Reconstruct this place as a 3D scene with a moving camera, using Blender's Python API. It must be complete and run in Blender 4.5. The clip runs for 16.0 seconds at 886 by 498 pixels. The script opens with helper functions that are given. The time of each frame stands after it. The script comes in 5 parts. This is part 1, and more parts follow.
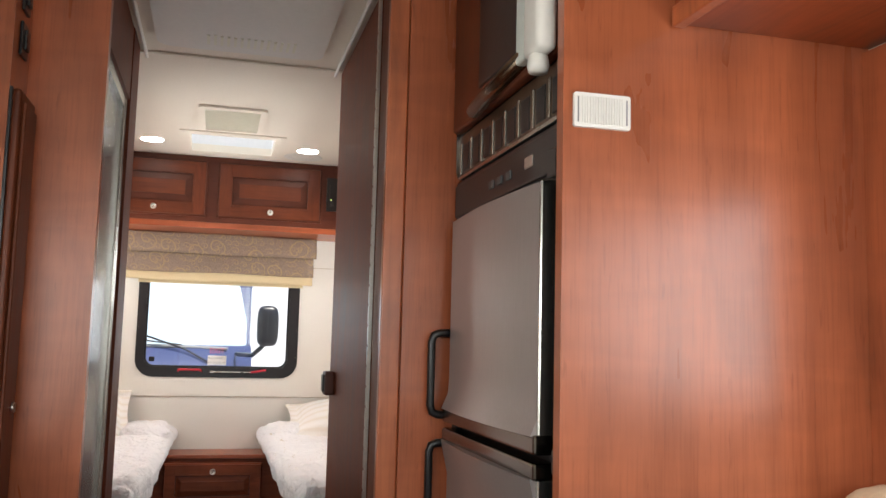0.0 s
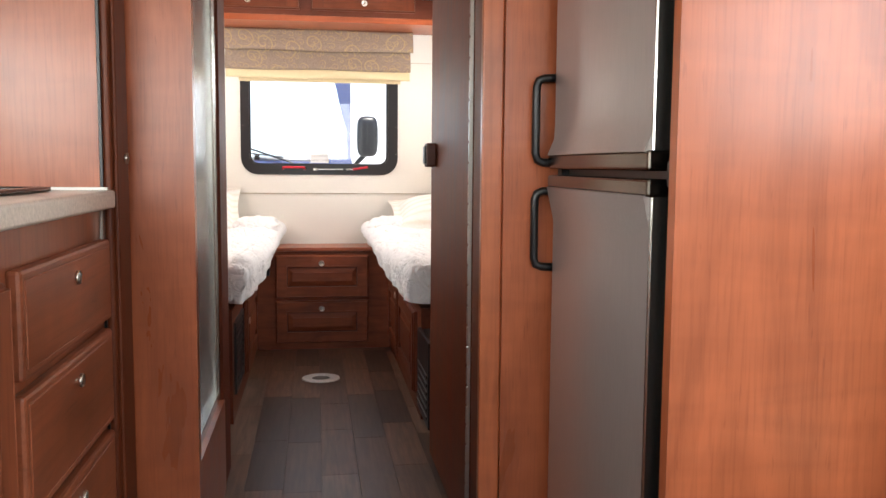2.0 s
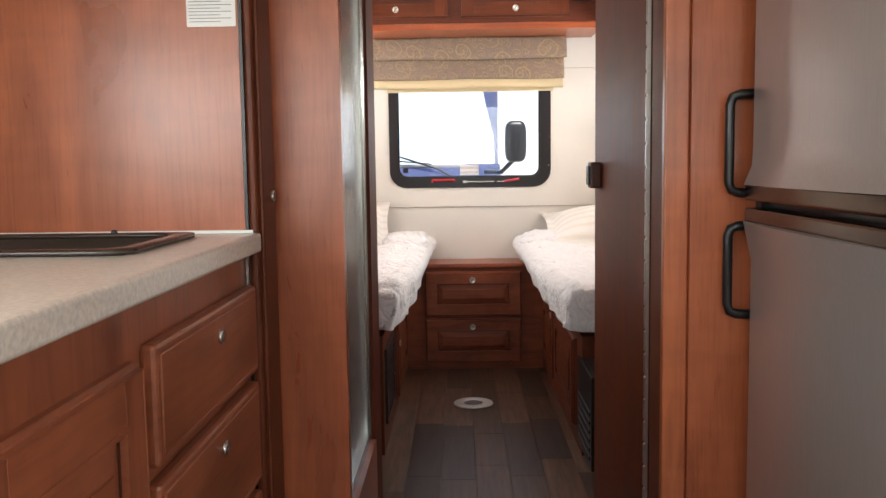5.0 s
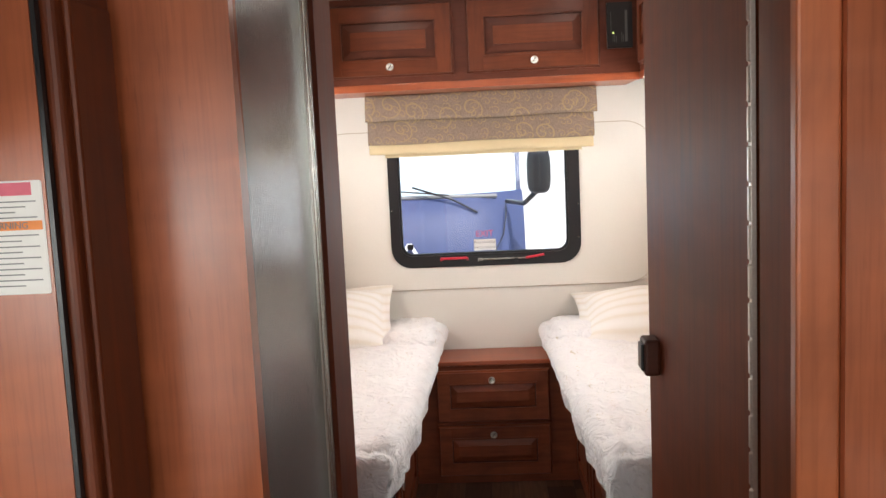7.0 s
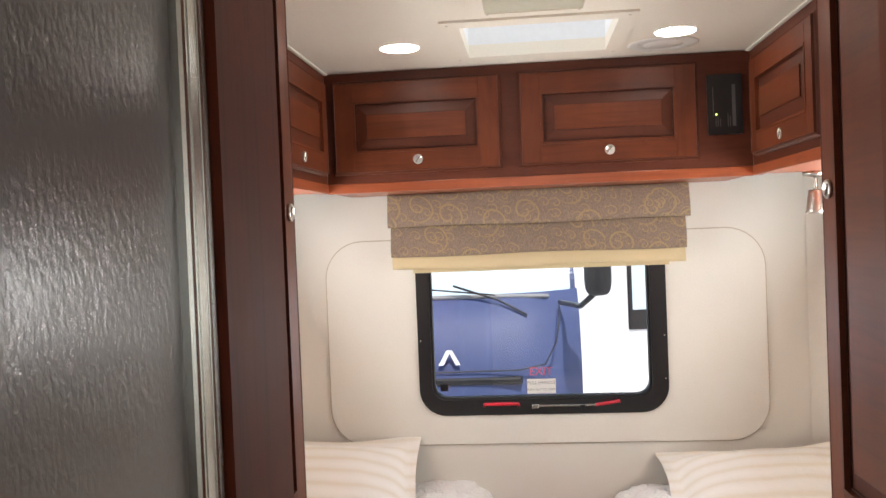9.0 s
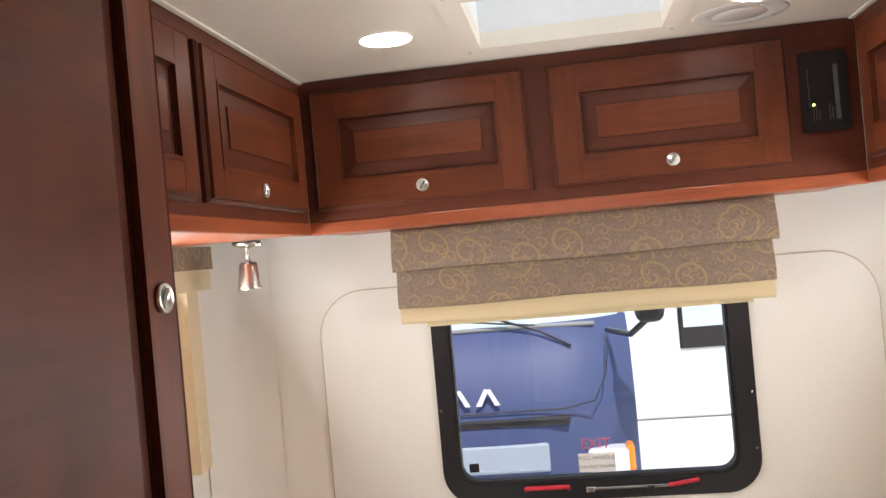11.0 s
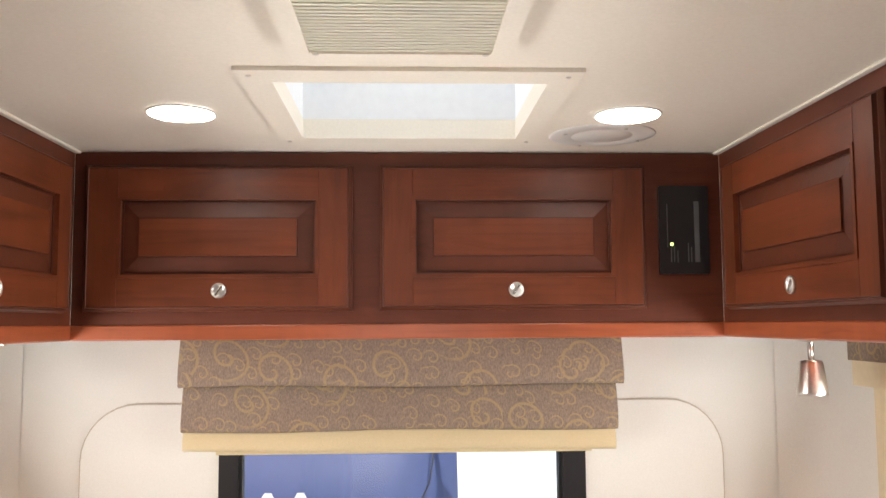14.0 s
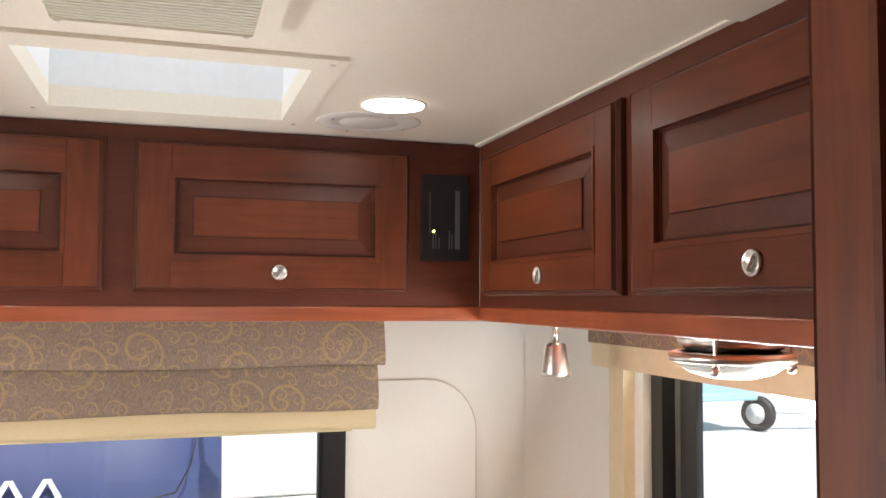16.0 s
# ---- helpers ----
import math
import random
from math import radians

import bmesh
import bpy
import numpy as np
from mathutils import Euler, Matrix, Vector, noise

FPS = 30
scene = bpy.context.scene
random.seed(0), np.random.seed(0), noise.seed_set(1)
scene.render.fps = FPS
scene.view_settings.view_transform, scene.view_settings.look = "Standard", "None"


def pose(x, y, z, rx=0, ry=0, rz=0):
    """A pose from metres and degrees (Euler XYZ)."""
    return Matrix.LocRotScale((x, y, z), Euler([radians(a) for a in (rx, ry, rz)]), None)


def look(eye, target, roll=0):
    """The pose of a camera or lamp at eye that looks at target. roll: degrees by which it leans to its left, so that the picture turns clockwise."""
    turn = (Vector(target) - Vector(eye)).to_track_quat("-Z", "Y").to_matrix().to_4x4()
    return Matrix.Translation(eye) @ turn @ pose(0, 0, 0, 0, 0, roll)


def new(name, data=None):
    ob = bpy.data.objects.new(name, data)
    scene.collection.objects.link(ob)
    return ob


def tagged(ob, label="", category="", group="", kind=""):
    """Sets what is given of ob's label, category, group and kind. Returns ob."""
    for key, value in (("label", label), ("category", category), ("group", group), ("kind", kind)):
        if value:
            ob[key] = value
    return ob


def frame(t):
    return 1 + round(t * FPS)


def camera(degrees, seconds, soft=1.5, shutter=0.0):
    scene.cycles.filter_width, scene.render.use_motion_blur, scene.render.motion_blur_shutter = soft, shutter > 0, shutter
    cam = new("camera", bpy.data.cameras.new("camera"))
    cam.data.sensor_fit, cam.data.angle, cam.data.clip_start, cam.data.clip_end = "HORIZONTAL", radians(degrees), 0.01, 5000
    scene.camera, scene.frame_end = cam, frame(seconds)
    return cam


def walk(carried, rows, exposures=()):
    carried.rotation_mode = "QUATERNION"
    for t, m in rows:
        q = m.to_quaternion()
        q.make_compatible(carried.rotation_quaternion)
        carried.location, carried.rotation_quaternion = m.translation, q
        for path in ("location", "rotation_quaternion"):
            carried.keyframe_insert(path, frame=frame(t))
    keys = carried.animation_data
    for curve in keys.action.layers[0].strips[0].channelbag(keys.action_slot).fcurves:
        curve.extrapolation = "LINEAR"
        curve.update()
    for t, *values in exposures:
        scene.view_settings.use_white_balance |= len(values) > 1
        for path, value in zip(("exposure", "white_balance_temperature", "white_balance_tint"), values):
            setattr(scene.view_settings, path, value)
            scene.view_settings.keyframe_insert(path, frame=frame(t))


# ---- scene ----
cam = camera(54.15, 16.0)
ROWS = [
    (0.0, 0.003, -0.012, 1.166, -14.81, 6.04, -1.47),
    (0.5, 0.009, 0.015, 1.124, -15.61, 1.86, -1.52),
    (1.0, 0.005, 0.026, 1.085, -14.77, -1.29, -1.29),
    (1.5, 0.001, 0.041, 1.022, -12.17, -4.15, -0.69),
    (2.0, 0.006, 0.048, 0.989, -8.37, -5.48, -0.46),
    (2.5, -0.009, 0.029, 0.973, -3.57, -5.92, 0.30),
    (3.0, 0.022, 0.047, 1.001, -1.35, -4.98, 1.44),
    (3.5, 0.019, 0.054, 1.020, -0.83, -3.73, 0.77),
    (4.0, 0.013, 0.079, 1.005, -0.15, -3.09, 0.32),
    (6.3, -0.055, 0.669, 1.341, 2.00, -9.27, 1.77),
    (6.5, -0.026, 0.738, 1.403, 1.38, -9.10, 1.97),
    (7.0, 0.040, 1.014, 1.461, 2.62, -6.45, 2.61),
    (7.5, 0.056, 1.201, 1.509, 3.62, -4.18, 1.91),
    (8.0, -0.015, 1.456, 1.546, 1.64, -2.87, 1.47),
    (8.5, -0.037, 1.700, 1.549, 1.18, -2.34, 2.34),
    (9.0, 0.007, 1.914, 1.579, 5.63, -1.09, 2.29),
    (9.5, -0.006, 2.063, 1.587, 5.53, -0.36, 3.14),
    (12.0, 0.031, 2.711, 1.694, 10.97, 1.21, 5.75),
    (12.5, 0.053, 2.732, 1.717, 12.52, 3.55, 4.57),
    (13.0, 0.066, 2.801, 1.734, 9.61, 4.65, 2.91),
    (13.5, 0.062, 2.846, 1.732, 5.63, 5.12, 1.68),
    (14.0, 0.043, 2.858, 1.741, -2.41, 4.94, 0.35),
    (14.5, 0.037, 2.859, 1.750, -10.16, 4.70, -1.05),
    (15.0, 0.039, 2.847, 1.753, -13.60, 4.07, -1.62),
    (15.5, 0.050, 2.846, 1.751, -15.62, 3.40, -1.34),
    (16.0, 0.066, 2.852, 1.760, -17.18, 3.24, -0.33),
]
EXPO = [(0.0, 0.62), (1.0, 0.92), (2.0, 1.15), (3.0, 1.04), (4.0, 0.82), (6.5, 0.86), (7.5, 0.64), (9.5, 0.52), (12.0, 0.48), (12.5, 0.54), (13.5, 0.54), (14.0, 0.62), (16.0, 0.48)]
walk(cam, [(t, pose(x, y, z, 90 + pitch, roll, yaw)) for t, x, y, z, yaw, pitch, roll in ROWS], EXPO)

# ---- world, sun, large lights ----
world = bpy.data.worlds.new("sky")
scene.world = world
world.use_nodes = True
wn = world.node_tree.nodes
sky = wn.new("ShaderNodeTexSky")
sky.sky_type = "NISHITA"
sky.sun_disc = False
SUN_EL, SUN_AZ = 56.0, 162.0
sky.sun_elevation, sky.sun_rotation = radians(SUN_EL), radians(SUN_AZ)
world.node_tree.links.new(sky.outputs[0], wn["Background"].inputs[0])
wn["Background"].inputs[1].default_value = 0.15

sun_data = bpy.data.lights.new("sun", "SUN")
sun_data.energy, sun_data.angle, sun_data.color = 4.0, radians(0.5), (1.0, 0.95, 0.88)
sun = new("sun", sun_data)
sun.matrix_world = look((20 * math.sin(radians(SUN_AZ)), 20 * math.cos(radians(SUN_AZ)), 20 * math.tan(radians(SUN_EL))), (0, 0, 0))


def area(name, m, sx, sy, watts, colour=(1, 1, 1)):
    d = bpy.data.lights.new(name, "AREA")
    d.shape, d.size, d.size_y, d.energy, d.color = "RECTANGLE", sx, sy, watts, colour
    ob = new(name, d)
    ob.matrix_world = m
    return ob


# added fill lamps against the cab walls, which have no openings here
area("cab_fill_light_left", look((-1.00, -1.05, 1.35), (0.3, 0.4, 1.1)), 0.9, 0.6, 3.5, (1.0, 0.98, 0.95))
area("cab_fill_light_right", look((1.08, -1.05, 1.35), (-0.2, 0.4, 1.1)), 0.9, 0.6, 3.5, (1.0, 0.98, 0.95))
# daylight in the openings of the coach
area("dinette_window_light", look((1.08, 0.58, 1.26), (-0.5, 0.95, 0.95)), 0.74, 0.42, 3.0, (0.97, 0.98, 1.0))
area("windscreen_light", look((0.04, -1.79, 1.42), (0.04, 3.5, 0.55)), 1.7, 0.74, 12, (0.95, 0.98, 1.0))
# the galley window is unseen, added to let daylight onto the worktop
area("galley_window_light", look((-1.00, 0.55, 1.24), (0.0, 0.9, 0.6)), 0.9, 0.40, 7, (0.97, 1.0, 0.97))
area("skylight_light", look((0.05, 4.245, 2.340), (0.05, 4.245, 0)), 0.36, 0.34, 0.17, (0.82, 0.95, 1.0))
area("bed_window_light_right", look((1.085, 4.05, 1.47), (0, 3.92, 1.98)), 0.9, 0.36, 11.5, (1.0, 0.985, 0.965))
area("bed_window_light_left", look((-1.005, 4.05, 1.47), (0, 3.92, 1.98)), 0.9, 0.36, 12, (1.0, 0.985, 0.965))
area("rear_window_light", look((0.036, 4.955, 1.24), (0.036, 0, 1.24)), 0.72, 0.42, 0.6, (0.95, 0.98, 1.0))


# ---- materials ----
def mat(name):
    m = bpy.data.materials.new(name)
    m.use_nodes = True
    return m, m.node_tree, m.node_tree.nodes["Principled BSDF"]


def node(nt, kind, **sets):
    n = nt.nodes.new(kind)
    for k, v in sets.items():
        if k in n.inputs:
            n.inputs[k].default_value = v
    return n


def mapped(nt, scale):
    g = nt.nodes.new("ShaderNodeNewGeometry")
    mp = nt.nodes.new("ShaderNodeMapping")
    mp.inputs["Scale"].default_value = scale
    nt.links.new(g.outputs["Position"], mp.inputs["Vector"])
    return mp


def ramp(nt, fac, stops):
    r = nt.nodes.new("ShaderNodeValToRGB")
    el = r.color_ramp.elements
    while len(el) < len(stops):
        el.new(0.5)
    for e, (p, c) in zip(el, stops):
        e.position, e.color = p, (*c, 1)
    nt.links.new(fac, r.inputs[0])
    return r


def blend(nt, kind, fac, a, b):
    x = nt.nodes.new("ShaderNodeMix")
    x.data_type, x.blend_type = "RGBA", kind
    x.inputs[0].default_value = fac
    nt.links.new(a, x.inputs[6])
    nt.links.new(b, x.inputs[7])
    return x.outputs[2]


def bumped(nt, bs, height, strength, distance=0.002):
    b = nt.nodes.new("ShaderNodeBump")
    b.inputs["Strength"].default_value, b.inputs["Distance"].default_value = strength, distance
    nt.links.new(height, b.inputs["Height"])
    nt.links.new(b.outputs[0], bs.inputs["Normal"])


def wood(name, colour, axis, rough=0.32, contrast=1.0, coat=0.2, spread=0.04, grain=90.0, figure=9.0, spec=0.5, pores=0.38):
    """Stained cherry: soft mottled figure along an axis, faint streaks, cross ripple and short dark pores."""
    m, nt, bs = mat(name)
    k = "xyz".index(axis)

    def layer(scale, along, across, detail, distortion, stops):
        st = [across] * 3
        st[k] = along
        n = node(nt, "ShaderNodeTexNoise", Scale=scale, Detail=detail, Roughness=0.55, Distortion=distortion)
        nt.links.new(mapped(nt, st).outputs[0], n.inputs["Vector"])
        return n, ramp(nt, n.outputs[0], stops).outputs[0]
    c = np.array(colour)
    lo, hi = 1 - 0.26 * contrast, 1 + 0.20 * contrast
    broad, a = layer(figure, 0.22, 1.0, 4.0, 1.6, [(0.30, c * lo * (1.0, 0.96, 0.94)), (0.5, c), (0.70, c * hi)])
    fine, b = layer(grain, 0.035, 1.0, 5.0, 0.3, [(0.30, (0.78, 0.75, 0.73)), (0.50, (1, 1, 1)), (0.72, (1.06, 1.06, 1.06))])
    _, p = layer(grain * 0.6, 0.11, 1.0, 2.0, 0.2, [(0.27, (0.52, 0.46, 0.43)), (0.35, (1, 1, 1))])
    _, r = layer(15.0, 1.0, 0.20, 2.0, 0.8, [(0.35, (0.93, 0.92, 0.92)), (0.65, (1.05, 1.05, 1.05))])
    mixed = blend(nt, "MULTIPLY", 0.75 * contrast, a, b)
    mixed = blend(nt, "MULTIPLY", pores, mixed, p)
    mixed = blend(nt, "MULTIPLY", 1.0, mixed, r)
    info = nt.nodes.new("ShaderNodeObjectInfo")
    v = ramp(nt, info.outputs["Random"], [(0.0, (1 - spread,) * 3), (1.0, (1 + spread * 0.7,) * 3)])
    mixed = blend(nt, "MULTIPLY", 1.0, mixed, v.outputs[0])
    nt.links.new(mixed, bs.inputs["Base Color"])
    rr = nt.nodes.new("ShaderNodeMapRange")
    rr.inputs["To Min"].default_value, rr.inputs["To Max"].default_value = rough - 0.06, rough + 0.1
    nt.links.new(broad.outputs[0], rr.inputs[0])
    nt.links.new(rr.outputs[0], bs.inputs["Roughness"])
    bs.inputs["Coat Weight"].default_value, bs.inputs["Coat Roughness"].default_value = coat, 0.2
    bs.inputs["Specular IOR Level"].default_value = spec
    bumped(nt, bs, fine.outputs[0], 0.06)
    return m


def plain(name, colour, rough=0.5, metal=0.0, grain=60.0, vary=0.08, bump=0.05, coat=0.0, stretch=(1, 1, 1)):
    m, nt, bs = mat(name)
    n = node(nt, "ShaderNodeTexNoise", Scale=grain, Detail=4.0)
    nt.links.new(mapped(nt, stretch).outputs[0], n.inputs["Vector"])
    n2 = node(nt, "ShaderNodeTexNoise", Scale=3.0, Detail=2.0)
    nt.links.new(mapped(nt, (1, 1, 1)).outputs[0], n2.inputs["Vector"])
    c = np.array(colour)
    a = ramp(nt, n.outputs[0], [(0.3, c * (1 - vary)), (0.7, np.minimum(c * (1 + vary), 0.95))])
    b = ramp(nt, n2.outputs[0], [(0.3, (1 - vary * 0.7,) * 3), (0.7, (1, 1, 1))])
    nt.links.new(blend(nt, "MULTIPLY", 1.0, a.outputs[0], b.outputs[0]), bs.inputs["Base Color"])
    bs.inputs["Roughness"].default_value, bs.inputs["Metallic"].default_value = rough, metal
    bs.inputs["Coat Weight"].default_value = coat
    if bump:
        bumped(nt, bs, n.outputs[0], bump)
    return m


def glass(name, tint=(1, 1, 1), rough=0.0):
    m, nt, bs = mat(name)
    bs.inputs["Base Color"].default_value = (*tint, 1)
    bs.inputs["Roughness"].default_value, bs.inputs["Transmission Weight"].default_value = rough, 1.0
    bs.inputs["IOR"].default_value = 1.45
    return m, nt, bs


def lit(name, colour, strength):
    m, nt, bs = mat(name)
    bs.inputs["Base Color"].default_value = (0.9, 0.9, 0.9, 1)
    bs.inputs["Emission Color"].default_value, bs.inputs["Emission Strength"].default_value = (*colour, 1), strength
    return m


PANEL = (0.37, 0.102, 0.040)
STAIN = (0.122, 0.0285, 0.0098)
M_PANEL_Z = wood("cherry_laminate", PANEL, "z", 0.28, 0.95, 0.15, grain=210.0, figure=6.0)
M_GALLEY_Y = wood("galley_cherry_lengthwise", (0.285, 0.085, 0.037), "y", 0.36, 1.15, 0.1)
M_GALLEY_Z = wood("galley_cherry_upright", (0.285, 0.085, 0.037), "z", 0.36, 1.15, 0.1)
M_EDGE_Z = wood("cherry_edge_band", (0.42, 0.12, 0.045), "z", 0.3, 1.0, 0.25)
# cherry with shade put into its colour, for faces along the aisle
M_DARK_Z = wood("shade_toned_cherry", (0.155, 0.039, 0.0155), "z", 0.46, 0.9, 0.0, spec=0.12)
# jamb wood darkened in colour, in place of shade the lamps don't leave
M_JAMB_Z = wood("shade_darkened_jamb", (0.120, 0.027, 0.012), "z", 0.5, 0.8, 0.0, spec=0.10)
M_STAIN_X = wood("stained_cherry_crosswise", STAIN, "x", 0.40, 1.0, 0.04, 0.10, figure=13.0, spec=0.26)
M_STAIN_Y = wood("stained_cherry_lengthwise", STAIN, "y", 0.42, 1.0, 0.04, 0.10, figure=13.0, spec=0.26)
M_STAIN_Z = wood("stained_cherry_upright", STAIN, "z", 0.42, 1.0, 0.04, 0.10, figure=13.0, spec=0.26)
# lighter copy of the upright stain, standing in for light on the wardrobes
M_WARD_LIT_Z = wood("lit_wardrobe_cherry_upright", (0.165, 0.040, 0.0145), "z", 0.42, 1.0, 0.04, 0.10, figure=13.0, spec=0.26)
M_FACE_X = wood("dark_face_frame_crosswise", (0.105, 0.026, 0.012), "x", 0.42, 0.8, 0.0, 0.015, spec=0.3)
M_FACE_Y = wood("dark_face_frame_lengthwise", (0.105, 0.026, 0.012), "y", 0.42, 0.8, 0.0, 0.015, spec=0.3)
M_GLAZE = wood("dark_glazed_moulding", (0.060, 0.015, 0.007), "x", 0.40, 0.7, 0.0, spec=0.3)
M_SHOULDER = wood("glazed_cherry_shoulder", (0.085, 0.021, 0.009), "x", 0.40, 0.8, 0.0, 0.015, spec=0.36)
M_CHEST_X = wood("chest_cherry_crosswise", (0.215, 0.056, 0.023), "x", 0.40, 1.0, 0.0, 0.015, figure=13.0, spec=0.25)
M_RAIL_X = wood("bright_cherry_rail_crosswise", (0.30, 0.068, 0.022), "x", 0.35, 1.0)
M_RAIL_Y = wood("bright_cherry_rail_lengthwise", (0.30, 0.068, 0.022), "y", 0.35, 1.0)
M_WALL = plain("cream_wall_vinyl", (0.74, 0.710, 0.645), 0.55, vary=0.03, grain=240, bump=0.04)
M_CEIL = plain("ivory_ceiling_vinyl", (0.86, 0.80, 0.69), 0.6, vary=0.03, grain=200, bump=0.04)
M_WHITE = plain("white_plastic", (0.80, 0.79, 0.74), 0.4, vary=0.02, bump=0.0)
M_ALMOND = plain("almond_plastic", (0.80, 0.79, 0.66), 0.4, vary=0.03, bump=0.0)
M_GROOVE = plain("shaded_vinyl_seam", (0.50, 0.43, 0.33), 0.6, vary=0.03)
M_BLACK = plain("black_plastic", (0.012, 0.012, 0.013), 0.32, vary=0.1, bump=0.02)
M_RUBBER = plain("black_rubber", (0.02, 0.02, 0.02), 0.6, vary=0.1)
M_STEEL = plain("brushed_steel", (0.50, 0.455, 0.435), 0.34, metal=0.6, grain=500, vary=0.05, bump=0.01, stretch=(1, 1, 0.03))
M_NICKEL = plain("brushed_nickel", (0.70, 0.67, 0.62), 0.28, metal=1.0, grain=300, vary=0.06, bump=0.01)
M_ALU = plain("polished_aluminium", (0.50, 0.50, 0.465), 0.26, metal=1.0, vary=0.03, bump=0.0)
M_COUNTER = plain("speckled_beige_laminate", (0.70, 0.63, 0.54), 0.28, grain=140, vary=0.16, bump=0.02, coat=0.2)
M_SINK = plain("dark_brown_composite", (0.035, 0.022, 0.016), 0.25, grain=300, vary=0.2)
M_LEATHER = plain("cream_leather", (0.70, 0.56, 0.38), 0.45, grain=120, vary=0.06, bump=0.2)
M_TRIMCREAM = plain("cream_piping_fabric", (0.62, 0.50, 0.30), 0.8, grain=500, vary=0.08, bump=0.15)
M_VALANCE = plain("painted_cream_trim", (0.66, 0.55, 0.36), 0.5, vary=0.04)
M_RED = plain("red_plastic", (0.55, 0.02, 0.04), 0.3)
M_ORANGE = plain("orange_print", (0.80, 0.25, 0.05), 0.5)
M_PINK = plain("pink_print", (0.65, 0.12, 0.18), 0.5)
M_PAPER = plain("white_sticker_paper", (0.78, 0.77, 0.74), 0.5, vary=0.02, bump=0.0)
M_INK = plain("grey_print", (0.22, 0.22, 0.22), 0.5, bump=0.0)
M_LABELGREY = plain("dim_grey_print", (0.10, 0.10, 0.10), 0.5, bump=0.0)
M_LEDGREEN = lit("green_led", (0.6, 1.0, 0.1), 4.0)
M_LED = lit("led_lens", (1.0, 0.955, 0.88), 20.0)
M_FROST = plain("frosted_glass_shade", (0.72, 0.80, 0.76), 0.25, vary=0.02, bump=0.0, coat=0.4)
M_GLASS, _, _ = glass("clear_window_glass")
M_WHITEWASH = plain("white_skylight_well", (0.86, 0.87, 0.88), 0.5, vary=0.02, bump=0.0)


def obscure():
    m, nt, bs = glass("obscure_shower_glass", (0.40, 0.392, 0.385), 0.20)
    bs.inputs["Transmission Weight"].default_value = 0.45
    n = node(nt, "ShaderNodeTexNoise", Scale=170.0, Detail=3.0, Roughness=0.5, Distortion=0.3)
    nt.links.new(mapped(nt, (1, 1, 0.6)).outputs[0], n.inputs["Vector"])
    bumped(nt, bs, n.outputs[0], 0.34, 0.0022)
    return m


def vinyl_planks():
    """Dark walnut vinyl: each plank its own tone, fine streaks along it, darker knots."""
    m, nt, bs = mat("dark_vinyl_plank")
    info = nt.nodes.new("ShaderNodeObjectInfo")
    tone = ramp(nt, info.outputs["Random"], [(0.0, (0.050, 0.028, 0.020)), (0.45, (0.105, 0.055, 0.035)), (0.8, (0.160, 0.084, 0.051)), (1.0, (0.140, 0.096, 0.072))])
    streak = node(nt, "ShaderNodeTexNoise", Scale=75.0, Detail=5.0, Roughness=0.6, Distortion=0.3)
    nt.links.new(mapped(nt, (1, 0.06, 1)).outputs[0], streak.inputs["Vector"])
    knots = node(nt, "ShaderNodeTexNoise", Scale=14.0, Detail=3.0, Distortion=0.6)
    nt.links.new(mapped(nt, (1, 0.3, 1)).outputs[0], knots.inputs["Vector"])
    a = ramp(nt, streak.outputs[0], [(0.3, (0.62, 0.60, 0.58)), (0.7, (1.25, 1.25, 1.25))])
    b = ramp(nt, knots.outputs[0], [(0.3, (0.70, 0.68, 0.66)), (0.6, (1.1, 1.1, 1.1))])
    x = blend(nt, "MULTIPLY", 1.0, tone.outputs[0], a.outputs[0])
    nt.links.new(blend(nt, "MULTIPLY", 1.0, x, b.outputs[0]), bs.inputs["Base Color"])
    rr = nt.nodes.new("ShaderNodeMapRange")
    rr.inputs["To Min"].default_value, rr.inputs["To Max"].default_value = 0.36, 0.48
    nt.links.new(knots.outputs[0], rr.inputs[0])
    nt.links.new(rr.outputs[0], bs.inputs["Roughness"])
    bumped(nt, bs, streak.outputs[0], 0.03)
    return m


